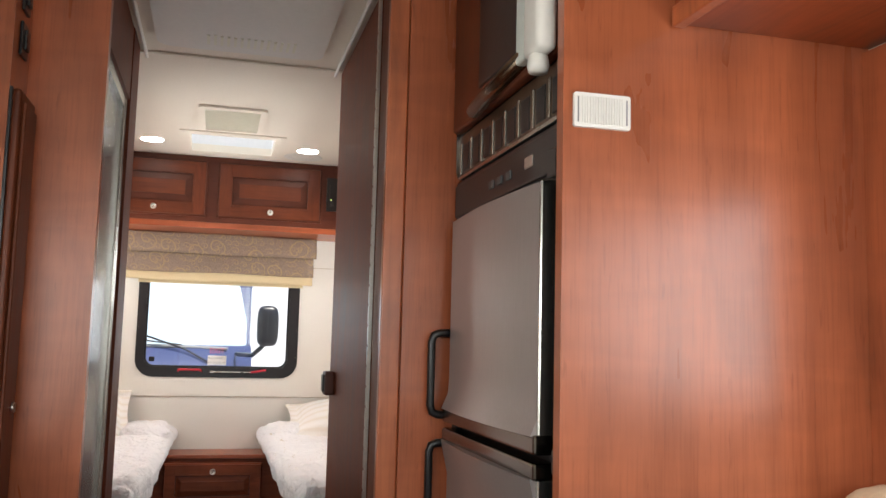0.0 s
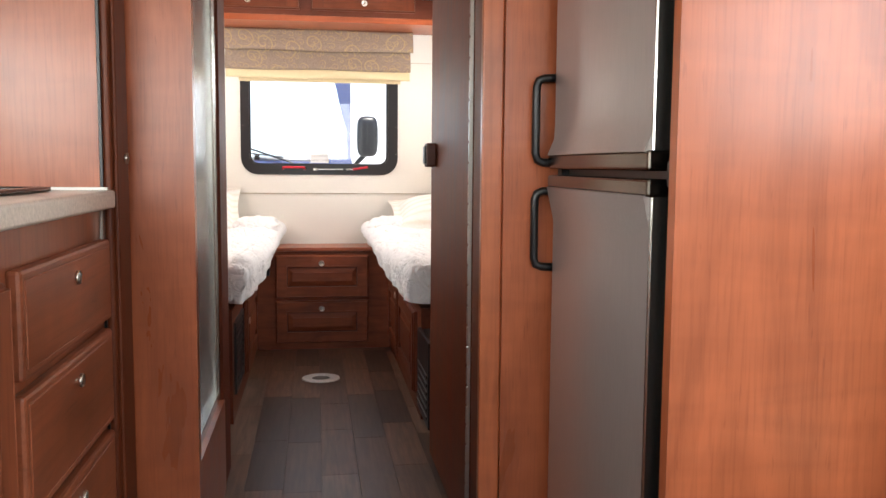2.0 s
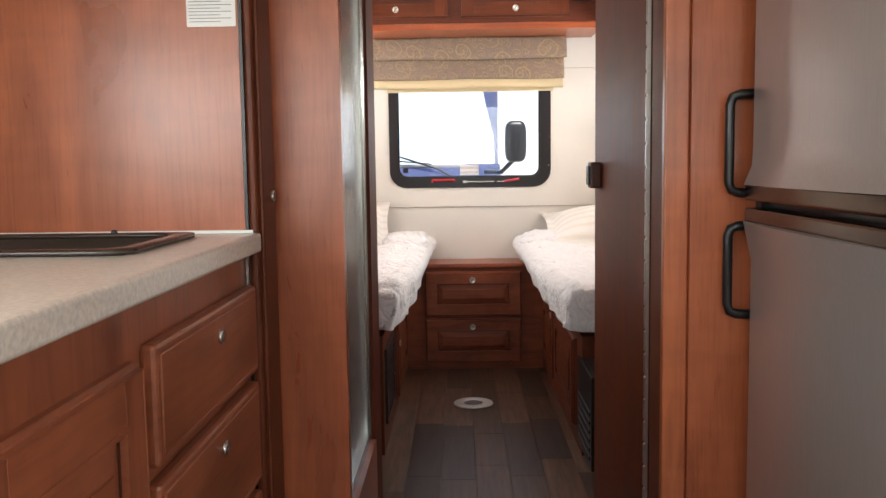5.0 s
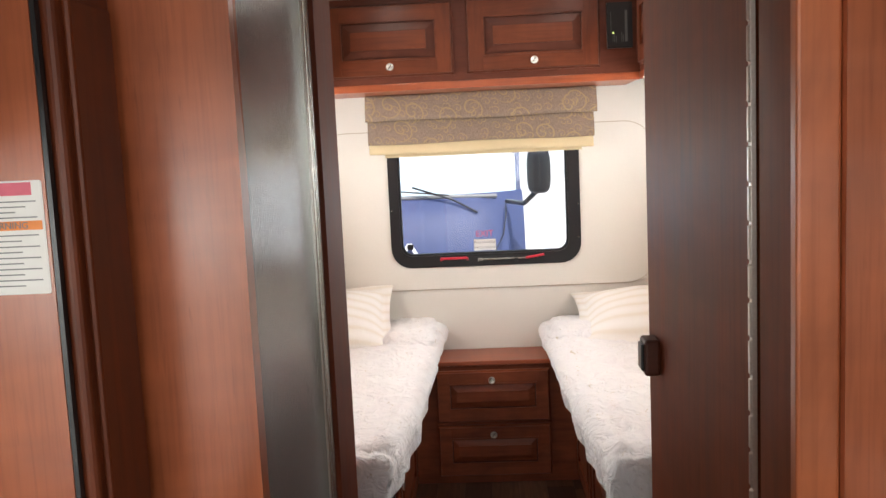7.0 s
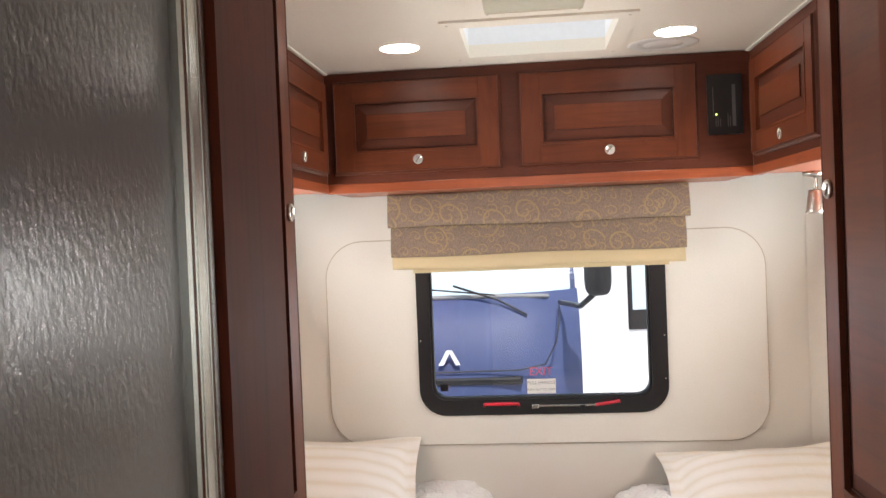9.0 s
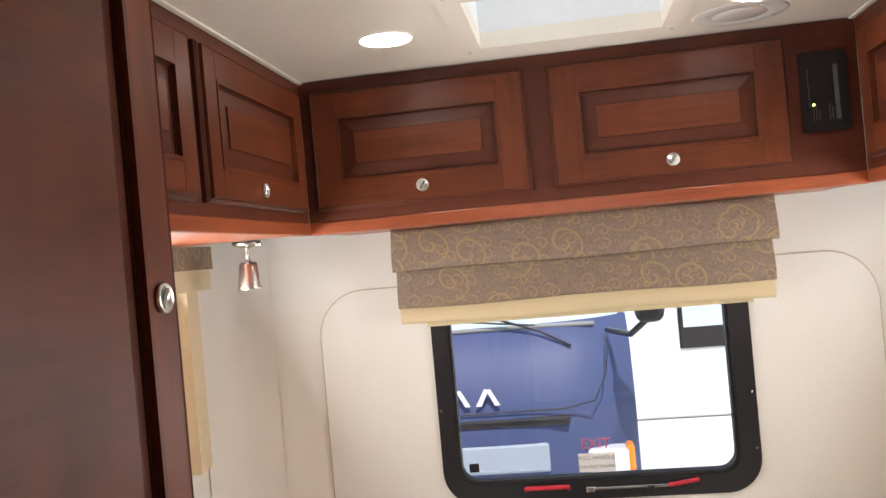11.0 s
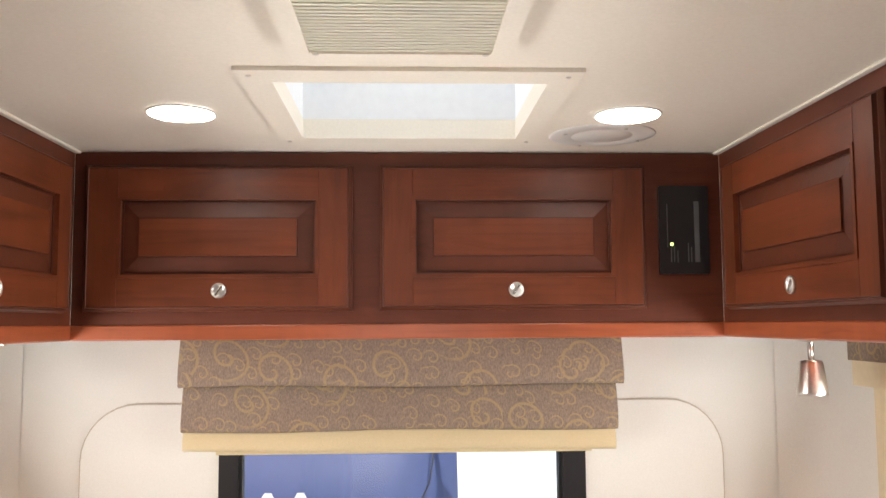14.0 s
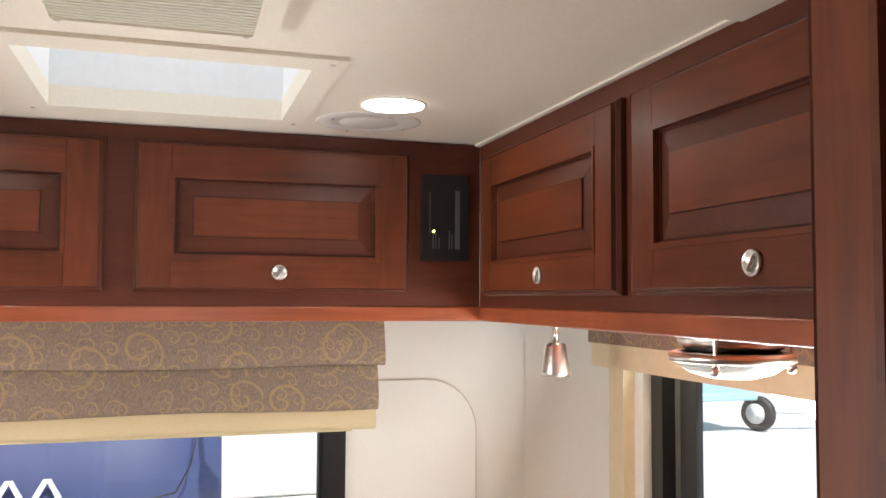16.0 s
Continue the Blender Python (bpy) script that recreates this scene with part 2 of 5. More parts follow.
def paisley():
    """Woven taupe shade cloth with gold scrolls of curled lines."""
    m, nt, bs = mat("paisley_shade_fabric")
    g = nt.nodes.new("ShaderNodeNewGeometry")
    sp = nt.nodes.new("ShaderNodeSeparateXYZ")
    nt.links.new(g.outputs["Position"], sp.inputs[0])
    along = nt.nodes.new("ShaderNodeMath")
    along.operation = "ADD"
    nt.links.new(sp.outputs[0], along.inputs[0])
    nt.links.new(sp.outputs[1], along.inputs[1])
    flat = nt.nodes.new("ShaderNodeCombineXYZ")
    nt.links.new(along.outputs[0], flat.inputs[0])
    nt.links.new(sp.outputs[2], flat.inputs[1])

    def scrolls(scale, pitch, reach, sense, low, high):
        """Curled lines: a spiral round each cell's centre, fading before the cell ends."""
        vor = node(nt, "ShaderNodeTexVoronoi", Scale=scale)
        vor.voronoi_dimensions = "2D"
        nt.links.new(flat.outputs[0], vor.inputs["Vector"])
        d = nt.nodes.new("ShaderNodeVectorMath")
        d.operation = "SUBTRACT"
        nt.links.new(flat.outputs[0], d.inputs[0])
        nt.links.new(vor.outputs["Position"], d.inputs[1])
        s = nt.nodes.new("ShaderNodeSeparateXYZ")
        nt.links.new(d.outputs[0], s.inputs[0])
        ang = nt.nodes.new("ShaderNodeMath")
        ang.operation = "ARCTAN2"
        nt.links.new(s.outputs[1], ang.inputs[0])
        nt.links.new(s.outputs[0], ang.inputs[1])
        ln = nt.nodes.new("ShaderNodeVectorMath")
        ln.operation = "LENGTH"
        nt.links.new(d.outputs[0], ln.inputs[0])
        k = nt.nodes.new("ShaderNodeMath")
        k.operation = "MULTIPLY_ADD"
        k.inputs[1].default_value = sense * 2 * math.pi / pitch
        nt.links.new(ln.outputs["Value"], k.inputs[0])
        nt.links.new(ang.outputs[0], k.inputs[2])
        sn = nt.nodes.new("ShaderNodeMath")
        sn.operation = "SINE"
        nt.links.new(k.outputs[0], sn.inputs[0])
        r = ramp(nt, sn.outputs[0], [(0.0, (0, 0, 0)), (low, (0, 0, 0)), (high, (1, 1, 1))])
        m1 = nt.nodes.new("ShaderNodeMapRange")
        m1.inputs["From Min"].default_value, m1.inputs["From Max"].default_value = reach, reach * 0.8
        nt.links.new(ln.outputs["Value"], m1.inputs[0])
        return blend(nt, "MULTIPLY", 1.0, r.outputs[0], m1.outputs[0])
    big = scrolls(8.5, 0.036, 0.062, 1, 0.74, 0.93)
    small = scrolls(22.0, 0.017, 0.022, -1, 0.62, 0.9)
    lines_out = blend(nt, "LIGHTEN", 1.0, big, small)
    weave = node(nt, "ShaderNodeTexNoise", Scale=420.0, Detail=3.0)
    nt.links.new(mapped(nt, (1, 1, 0.35)).outputs[0], weave.inputs["Vector"])
    base = ramp(nt, weave.outputs[0], [(0.3, (0.165, 0.116, 0.086)), (0.7, (0.290, 0.212, 0.158))])
    gold = nt.nodes.new("ShaderNodeRGB")
    gold.outputs[0].default_value = (0.40, 0.28, 0.12, 1)
    x = nt.nodes.new("ShaderNodeMix")
    x.data_type = "RGBA"
    half = nt.nodes.new("ShaderNodeMath")
    half.operation = "MULTIPLY"
    half.inputs[1].default_value = 0.55
    nt.links.new(lines_out, half.inputs[0])
    nt.links.new(half.outputs[0], x.inputs[0])
    nt.links.new(base.outputs[0], x.inputs[6])
    nt.links.new(gold.outputs[0], x.inputs[7])
    nt.links.new(x.outputs[2], bs.inputs["Base Color"])
    bs.inputs["Roughness"].default_value = 0.85
    bumped(nt, bs, weave.outputs[0], 0.25)
    return m


def quilted():
    """White cotton with soft crinkles and sparse short gold-grey stitches."""
    m, nt, bs = mat("quilted_white_cotton")
    mp = mapped(nt, (1, 1, 1))
    crinkle = node(nt, "ShaderNodeTexNoise", Scale=17.0, Detail=4.0, Roughness=0.5, Distortion=1.8)
    nt.links.new(mp.outputs[0], crinkle.inputs["Vector"])
    st = node(nt, "ShaderNodeTexNoise", Scale=46.0, Detail=2.0, Distortion=2.2)
    nt.links.new(mapped(nt, (1.0, 0.45, 1.0)).outputs[0], st.inputs["Vector"])
    a = ramp(nt, st.outputs[0], [(0.27, (0.70, 0.62, 0.48)), (0.315, (1, 1, 1))])
    b = ramp(nt, crinkle.outputs[0], [(0.3, (0.83, 0.83, 0.84)), (0.7, (0.89, 0.89, 0.89))])
    nt.links.new(blend(nt, "MULTIPLY", 0.8, b.outputs[0], a.outputs[0]), bs.inputs["Base Color"])
    bs.inputs["Roughness"].default_value = 0.8
    bumped(nt, bs, crinkle.outputs[0], 0.7, 0.028)
    return m


def striped():
    m, nt, bs = mat("cream_striped_sateen")
    co = nt.nodes.new("ShaderNodeTexCoord")
    w = node(nt, "ShaderNodeTexWave", Scale=5.5, Distortion=0.8)
    w.bands_direction = "Y"
    nt.links.new(co.outputs["Object"], w.inputs["Vector"])
    n = node(nt, "ShaderNodeTexNoise", Scale=26.0, Detail=3.0)
    nt.links.new(co.outputs["Object"], n.inputs["Vector"])
    a = ramp(nt, w.outputs[0], [(0.0, (0.78, 0.735, 0.65)), (0.3, (0.83, 0.81, 0.76)), (1.0, (0.86, 0.845, 0.81))])
    nt.links.new(a.outputs[0], bs.inputs["Base Color"])
    bs.inputs["Roughness"].default_value = 0.6
    bumped(nt, bs, n.outputs[0], 0.35, 0.01)
    return m


M_OBSCURE, M_PAISLEY, M_QUILT, M_STRIPE, M_PLANK = obscure(), paisley(), quilted(), striped(), vinyl_planks()

# ---- building helpers ----
ORIGIN = {}
# scales the refrigerator column out from the first camera position to its depth
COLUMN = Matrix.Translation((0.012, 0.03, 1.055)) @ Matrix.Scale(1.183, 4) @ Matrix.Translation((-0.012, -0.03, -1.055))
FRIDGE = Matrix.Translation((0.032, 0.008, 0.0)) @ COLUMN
PLAIN = Matrix.Identity(4)
BLOCK = [PLAIN]


def root(name, at, label, category, group="", kind=""):
    ob = new(name)
    at = BLOCK[0] @ Vector(at)
    ob.location = at
    ORIGIN[ob] = Vector(at)
    return tagged(ob, label, category, group, kind)


def part(name, bm, material, parent=None, label="", smooth=False):
    """One mesh object; its points are given in the world and moved to its thing's base."""
    bmesh.ops.recalc_face_normals(bm, faces=bm.faces)
    off = ORIGIN.get(parent, Vector((0, 0, 0)))
    bm.transform(Matrix.Translation(-off) @ BLOCK[0])
    me = bpy.data.meshes.new(name)
    bm.to_mesh(me)
    bm.free()
    if smooth:
        for p in me.polygons:
            p.use_smooth = True
    me.materials.append(material)
    ob = new(name, me)
    ORIGIN[ob] = off
    if parent:
        ob.parent = parent
    return tagged(ob, label)


def setting(name, bm, material, label="", smooth=False):
    return tagged(part(name, bm, material, None, "", smooth), label, name.split("_")[0], "", "structure")


def box(x0, x1, y0, y1, z0, z1, bevel=0.0, seg=2, bm=None):
    own = bmesh.new()
    bmesh.ops.create_cube(own, size=1.0)
    for v in own.verts:
        v.co = Vector((x0 + (v.co.x + 0.5) * (x1 - x0), y0 + (v.co.y + 0.5) * (y1 - y0), z0 + (v.co.z + 0.5) * (z1 - z0)))
    if bevel:
        bmesh.ops.bevel(own, geom=own.edges[:], offset=bevel, segments=seg, profile=0.5, affect="EDGES")
    if bm is None:
        return own
    return join(bm, own)


def join(bm, other):
    me = bpy.data.meshes.new("tmp")
    other.to_mesh(me)
    other.free()
    bm.from_mesh(me)
    bpy.data.meshes.remove(me)
    return bm


def lathe(profile, m, n=32):
    """A turned solid from (radius, height) pairs about z, then moved by m."""
    bm = bmesh.new()
    rings = []
    for r, h in profile:
        rings.append([bm.verts.new(m @ Vector((r * math.cos(2 * math.pi * i / n), r * math.sin(2 * math.pi * i / n), h))) for i in range(n)])
    for a, b in zip(rings, rings[1:]):
        for i in range(n):
            bm.faces.new((a[i], a[(i + 1) % n], b[(i + 1) % n], b[i]))
    bm.faces.new(rings[0])
    bm.faces.new(rings[-1])
    return bm


def tube(points, r, n=10):
    """A round bar along points."""
    bm = bmesh.new()
    pts = [Vector(p) for p in points]
    rings = []
    for i, p in enumerate(pts):
        d = (pts[min(i + 1, len(pts) - 1)] - pts[max(i - 1, 0)]).normalized()
        u = d.orthogonal().normalized() if not rings else (uu - d * uu.dot(d)).normalized()
        uu = u
        w = d.cross(u)
        rings.append([bm.verts.new(p + r * (math.cos(2 * math.pi * k / n) * u + math.sin(2 * math.pi * k / n) * w)) for k in range(n)])
    for a, b in zip(rings, rings[1:]):
        for k in range(n):
            bm.faces.new((a[k], a[(k + 1) % n], b[(k + 1) % n], b[k]))
    bm.faces.new(rings[0])
    bm.faces.new(rings[-1])
    return bm


def rounded(x0, x1, z0, z1, r, n=8):
    """Points of a rounded rectangle, in a plane, counter-clockwise from the lower right corner."""
    out = []
    for cx, cz, a0 in ((x1 - r, z0 + r, -90), (x1 - r, z1 - r, 0), (x0 + r, z1 - r, 90), (x0 + r, z0 + r, 180)):
        for k in range(n + 1):
            a = radians(a0 + 90 * k / n)
            out.append((cx + r * math.cos(a), cz + r * math.sin(a)))
    return out


def ring(outer, inner, d0, d1, place, bm=None):
    """A frame between two outlines of the same count, from depth d0 to d1; place(u, v, d) gives the point."""
    bm = bm or bmesh.new()
    n = len(outer)
    rows = [[bm.verts.new(place(u, v, d)) for u, v in o] for o, d in ((outer, d0), (outer, d1), (inner, d1), (inner, d0))]
    for a, b in zip(rows, rows[1:] + rows[:1]):
        for i in range(n):
            bm.faces.new((a[i], a[(i + 1) % n], b[(i + 1) % n], b[i]))
    return bm


def slab(outline, d0, d1, place):
    bm = bmesh.new()
    a = [bm.verts.new(place(u, v, d0)) for u, v in outline]
    b = [bm.verts.new(place(u, v, d1)) for u, v in outline]
    n = len(outline)
    for i in range(n):
        bm.faces.new((a[i], a[(i + 1) % n], b[(i + 1) % n], b[i]))
    bm.faces.new(a)
    bm.faces.new(b)
    return bm


def facing(axis, at, sign):
    """place(u, v, d): u across, v up, d out of a face that stands at `at` and looks along sign * axis."""
    if axis == "y":
        return lambda u, v, d: Vector((u, at + sign * d, v))
    if axis == "x":
        return lambda u, v, d: Vector((at + sign * d, u, v))
    return lambda u, v, d: Vector((u, v, at + sign * d))


def rect(u0, u1, v0, v1):
    return [(u0, v0), (u1, v0), (u1, v1), (u0, v1)]


def inset(u0, u1, v0, v1, e):
    return rect(u0 + e, u1 - e, v0 + e, v1 - e)


def knob(parent, place, u, v, d, r=0.0150):
    """Round nickel catch with a thumb slot."""
    o, out = place(u, v, d), place(u, v, d + 1) - place(u, v, d)
    m = Matrix.Translation(o) @ out.to_track_quat("Z", "Y").to_matrix().to_4x4()
    k = part("knob", lathe([(r * 0.96, 0), (r, 0.002), (r, 0.0045), (r * 0.90, 0.006), (r * 0.82, 0.0035), (0.0005, 0.0025)], m, 24), M_NICKEL, parent, "round brushed nickel push catch", True)
    bm = box(-r * 0.16, r * 0.16, -r * 0.74, r * 0.74, 0.0022, 0.0052, 0.0008, 1)
    bm.transform(m @ pose(0, 0, 0, 0, 0, -35))
    part("catch_slot", bm, M_ALU, k)
    return k


def panel_door(parent, name, place, u0, u1, v0, v1, wood_u, wood_v, thick=0.020, rail=0.06, knob_at=None, glaze=True):
    """A framed door with mitred rails, a dark moulding and a raised field."""
    door = part(name, slab(inset(u0, u1, v0, v1, 0.006), 0.0, thick * 0.45, place), wood_v, parent)
    e = 0.008
    for nm, a, b, w in (("stile", (u0 + e, u0 + rail), (v0 + e, v1 - e), wood_v), ("stile", (u1 - rail, u1 - e), (v0 + e, v1 - e), wood_v),
                        ("rail", (u0 + rail, u1 - rail), (v0 + e, v0 + rail), wood_u), ("rail", (u0 + rail, u1 - rail), (v1 - rail, v1 - e), wood_u)):
        p = [place(a[0], b[0], 0.002), place(a[1], b[1], thick)]
        lo = [min(p[0][i], p[1][i]) for i in range(3)]
        hi = [max(p[0][i], p[1][i]) for i in range(3)]
        part(nm, box(lo[0], hi[0], lo[1], hi[1], lo[2], hi[2], 0.0007, 1), w, door)
    bm = bmesh.new()
    steps = [[bm.verts.new(place(u, v, d)) for u, v in inset(u0, u1, v0, v1, i)] for i, d in ((0.0, 0.0), (0.0, thick * 0.45), (0.004, thick * 0.72), (0.0065, thick * 0.74), (e, thick * 1.06), (e + 0.0022, thick * 0.98))]
    for r0, r1 in zip(steps, steps[1:]):
        for i in range(4):
            bm.faces.new((r0[i], r0[(i + 1) % 4], r1[(i + 1) % 4], r1[i]))
    part("edge_profile", bm, M_SHOULDER if glaze else wood_u, door, "stepped moulded door edge")
    q = rail
    part("moulding", ring(inset(u0, u1, v0, v1, q - 0.001), inset(u0, u1, v0, v1, q + 0.006), 0.004, thick + 0.002, place), wood_u, door, "raised bead moulding")
    part("moulding_groove", ring(inset(u0, u1, v0, v1, q + 0.006), inset(u0, u1, v0, v1, q + 0.010), 0.004, thick * 0.65, place), M_GLAZE, door)
    # raised field with sloping glazed shoulders
    sh = min(0.030, (v1 - v0) * 0.105)
    bm = bmesh.new()
    o_in = inset(u0, u1, v0, v1, q + 0.010)
    c_in = inset(u0, u1, v0, v1, q + 0.010 + sh)
    b = [bm.verts.new(place(u, v, thick * 0.55)) for u, v in o_in]
    c = [bm.verts.new(place(u, v, thick * 0.85)) for u, v in c_in]
    for i in range(4):
        bm.faces.new((b[i], b[(i + 1) % 4], c[(i + 1) % 4], c[i]))
    part("panel_shoulder", bm, M_SHOULDER if glaze else wood_u, door)
    f_in = [(u + (0.0022 if k in (0, 3) else -0.0022), v + (0.0022 if k < 2 else -0.0022)) for k, (u, v) in enumerate(c_in)]
    part("field_line", slab(c_in, thick * 0.5, thick * 0.88, place), M_GLAZE if glaze else wood_u, door)
    part("raised_panel", slab(f_in, thick * 0.6, thick * 1.02, place), wood_u, door)
    if knob_at:
        knob(door, place, knob_at[0], knob_at[1], thick)
    return door


def writing(name, body, size, m, material, parent=None):
    cu = bpy.data.curves.new(name, "FONT")
    cu.body, cu.size, cu.align_x, cu.align_y, cu.extrude = body, size, "CENTER", "CENTER", 0.0003
    tmp = new(name, cu)
    bpy.context.view_layer.update()
    me = bpy.data.meshes.new_from_object(tmp.evaluated_get(bpy.context.evaluated_depsgraph_get()))
    bpy.data.objects.remove(tmp)
    bm = bmesh.new()
    bm.from_mesh(me)
    bm.transform(m)
    return part(name, bm, material, parent)


# ---- the coach's shell ----
XL, XR, YR, YF, ZC = -1.02, 1.10, 4.95, -1.80, 2.087
WT = 0.05


def wall_with_hole(u0, u1, v0, v1, holes, d, place):
    """A wall from pieces round its openings (holes sorted along u)."""
    bm = bmesh.new()

    def piece(a, b, c, e):
        if b - a > 1e-4 and e - c > 1e-4:
            join(bm, slab(rect(a, b, c, e), 0.0, d, place))
    u = u0
    for a, b, c, e in holes:
        piece(u, a, v0, v1)
        piece(a, b, v0, c)
        piece(a, b, e, v1)
        u = b
    piece(u, u1, v0, v1)
    return bm


WIN = (-0.395, 0.467, 0.934, 1.560)
SIDEWIN = (3.55, 4.575, 1.235, 1.70)
setting("wall_rear", wall_with_hole(XL - WT, XR + WT, -0.02, 2.35, [(WIN[0] + 0.02, WIN[1] - 0.02, WIN[2] + 0.02, WIN[3] - 0.02)], WT, facing("y", YR, 1)), M_WALL, "cream vinyl rear wall with a window opening")
setting("wall_left", wall_with_hole(YF, YR, -0.02, 2.35, [(0.10, 1.00, 1.04, 1.44), (SIDEWIN[0] + 0.02, SIDEWIN[1] - 0.02, SIDEWIN[2] + 0.02, SIDEWIN[3] - 0.02)], WT, facing("x", XL, -1)), M_WALL, "cream vinyl side wall with window openings")
setting("wall_right", wall_with_hole(YF, YR, -0.02, 2.35, [(0.16, 0.94, 1.02, 1.50), (SIDEWIN[0] + 0.02, SIDEWIN[1] - 0.02, SIDEWIN[2] + 0.02, SIDEWIN[3] - 0.02)], WT, facing("x", XR, 1)), M_WALL, "cream vinyl side wall with window openings")
setting("wall_front", wall_with_hole(XL - WT, XR + WT, -0.02, 2.35, [(-0.85, 0.93, 1.00, 1.80)], WT, facing("y", YF, -1)), M_WALL, "plain front wall with a windscreen opening")
setting("ceiling", wall_with_hole(XL - WT, XR + WT, YF - WT, YR + WT, [(-0.145, 0.245, 4.062, 4.430)], 0.03, facing("z", ZC, 1)), M_CEIL, "ivory vinyl ceiling with a skylight opening")
setting("floor", box(XL, XR, YF, YR, -0.06, -0.012), M_PLANK, "dark underlay of the plank floor")

# soft rounded corners where the rear wall meets the sides
for nm, sx, x in (("trim_corner_left", 1, XL), ("trim_corner_right", -1, XR)):
    bm = bmesh.new()
    R0, n = 0.16, 10
    # the arc runs from the rear wall to the side wall
    arc = [(x + sx * (0.003 + R0 - R0 * math.sin(radians(90 * k / n))), YR - 0.003 - R0 + R0 * math.cos(radians(90 * k / n))) for k in range(n + 1)]
    rows = [[bm.verts.new((px, py, z)) for px, py in arc] for z in (0.6, ZC)]
    for k in range(n):
        bm.faces.new((rows[0][k], rows[0][k + 1], rows[1][k + 1], rows[1][k]))
    setting(nm, bm, M_WALL, "rounded cream wall corner", True)

# raised field on the rear wall with its seam
rim = rounded(-0.715, 0.80, 0.832, 1.556, 0.13)
hole = rounded(WIN[0] + 0.015, WIN[1] - 0.015, WIN[2] + 0.015, WIN[3] - 0.02, 0.075)
setting("trim_wall_panel", ring(rim, hole, 0.001, 0.009, facing("y", YR, -1)), M_WALL, "raised cream wall panel round the window")
# the seam's shadow line is painted as a darker vinyl tone
setting("trim_wall_seam", ring(rounded(-0.719, 0.804, 0.828, 1.560, 0.134), rounded(-0.714, 0.799, 0.833, 1.555, 0.129), 0.001, 0.005, facing("y", YR, -1)), M_GROOVE, "fine wall panel seam, its shadow put into the colour")

# ceiling seam and lower ceiling panel towards the aisle
setting("trim_ceiling_panel", box(XL + 0.3, XR - 0.3, 2.9, 3.69, ZC - 0.008, ZC - 0.001, 0.003, 1), M_CEIL, "flat ceiling panel with a straight edge")
for nm, x0, x1 in (("trim_ceiling_left", -0.612, -0.598), ("trim_ceiling_right", 0.668, 0.682)):
    setting(nm, box(x0, x1, 3.41, 4.58, ZC - 0.006, ZC - 0.001, 0.002, 1), M_CEIL, "thin white trim along the ceiling")


# ---- rear window ----
def rear_window():
    P = facing("y", YR, -1)
    w = tagged(root("window_1", (0.036, YR, WIN[2]), "black-framed rear exit window with rounded corners", "window", "", "structure"))
    part("window_frame", ring(rounded(*WIN, 0.092), rounded(-0.350, 0.412, 0.988, 1.515, 0.05), -0.03, 0.016, P), M_BLACK, w, "black rounded window frame")
    part("inner_gasket", ring(rounded(-0.354, 0.416, 0.984, 1.519, 0.052), rounded(-0.342, 0.404, 0.996, 1.507, 0.045), -0.028, 0.006, P), M_RUBBER, w)
    g = part("pane", slab(rect(-0.352, 0.414, 0.986, 1.517), -0.022, -0.018, P), M_GLASS, w)
    g.visible_shadow = False
    red = part("escape_latch", tube([P(-0.169, 0.966, 0.016), P(-0.167, 0.974, 0.028), P(-0.155, 0.975, 0.032), P(-0.065, 0.975, 0.032), P(-0.052, 0.974, 0.028), P(-0.050, 0.966, 0.016)], 0.006), M_RED, w, "red escape handle", True)
    bar = part("push_bar", box(0.004, 0.225, YR - 0.030, YR - 0.020, 0.960, 0.969, 0.003), M_ALU, w, "silver push-out bar")
    part("bar_grip", tube([P(0.215, 0.965, 0.026), P(0.25, 0.970, 0.028), P(0.298, 0.978, 0.03)], 0.006), M_RED, bar, "red bar grip", True)
    part("bar_pivot", box(0.160, 0.180, YR - 0.036, YR - 0.014, 0.952, 0.968, 0.003), M_BLACK, bar)
    part("bar_hinge", box(-0.004, 0.020, YR - 0.034, YR - 0.014, 0.956, 0.972, 0.003), M_ALU, bar)
    st = part("exit_sticker", slab(rect(-0.018, 0.082, 1.000, 1.052), -0.0175, -0.0168, P), M_PAPER, w, "white instruction sticker")
    m = Matrix.Translation((0.032, YR + 0.0163, 0)) @ pose(0, 0, 0, 90, 0, 0)
    for txt, z, s in (("PULL HANDLE", 1.038, 0.0155), ("PUSH OUT TO OPEN", 1.014, 0.0108)):
        writing("instruction", txt, s, pose(0, 0, z) @ m, M_INK, st)
    writing("exit_word", "EXIT", 0.040, pose(0, 0, 1.077) @ m, M_PINK, w)
    part("corner_sticker", slab(rect(-0.325, -0.297, 1.015, 1.040), -0.0175, -0.0168, P), M_BLACK, w, "small square black sticker")
    for x, z in ((-0.385, 1.20), (0.456, 1.20), (0.456, 1.05)):
        part("screw", lathe([(0.003, 0), (0.003, 0.001), (0.001, 0.0015)], Matrix.Translation((x, YR - 0.016, z)) @ pose(0, 0, 0, 90), 8), M_ALU, w)


rear_window()


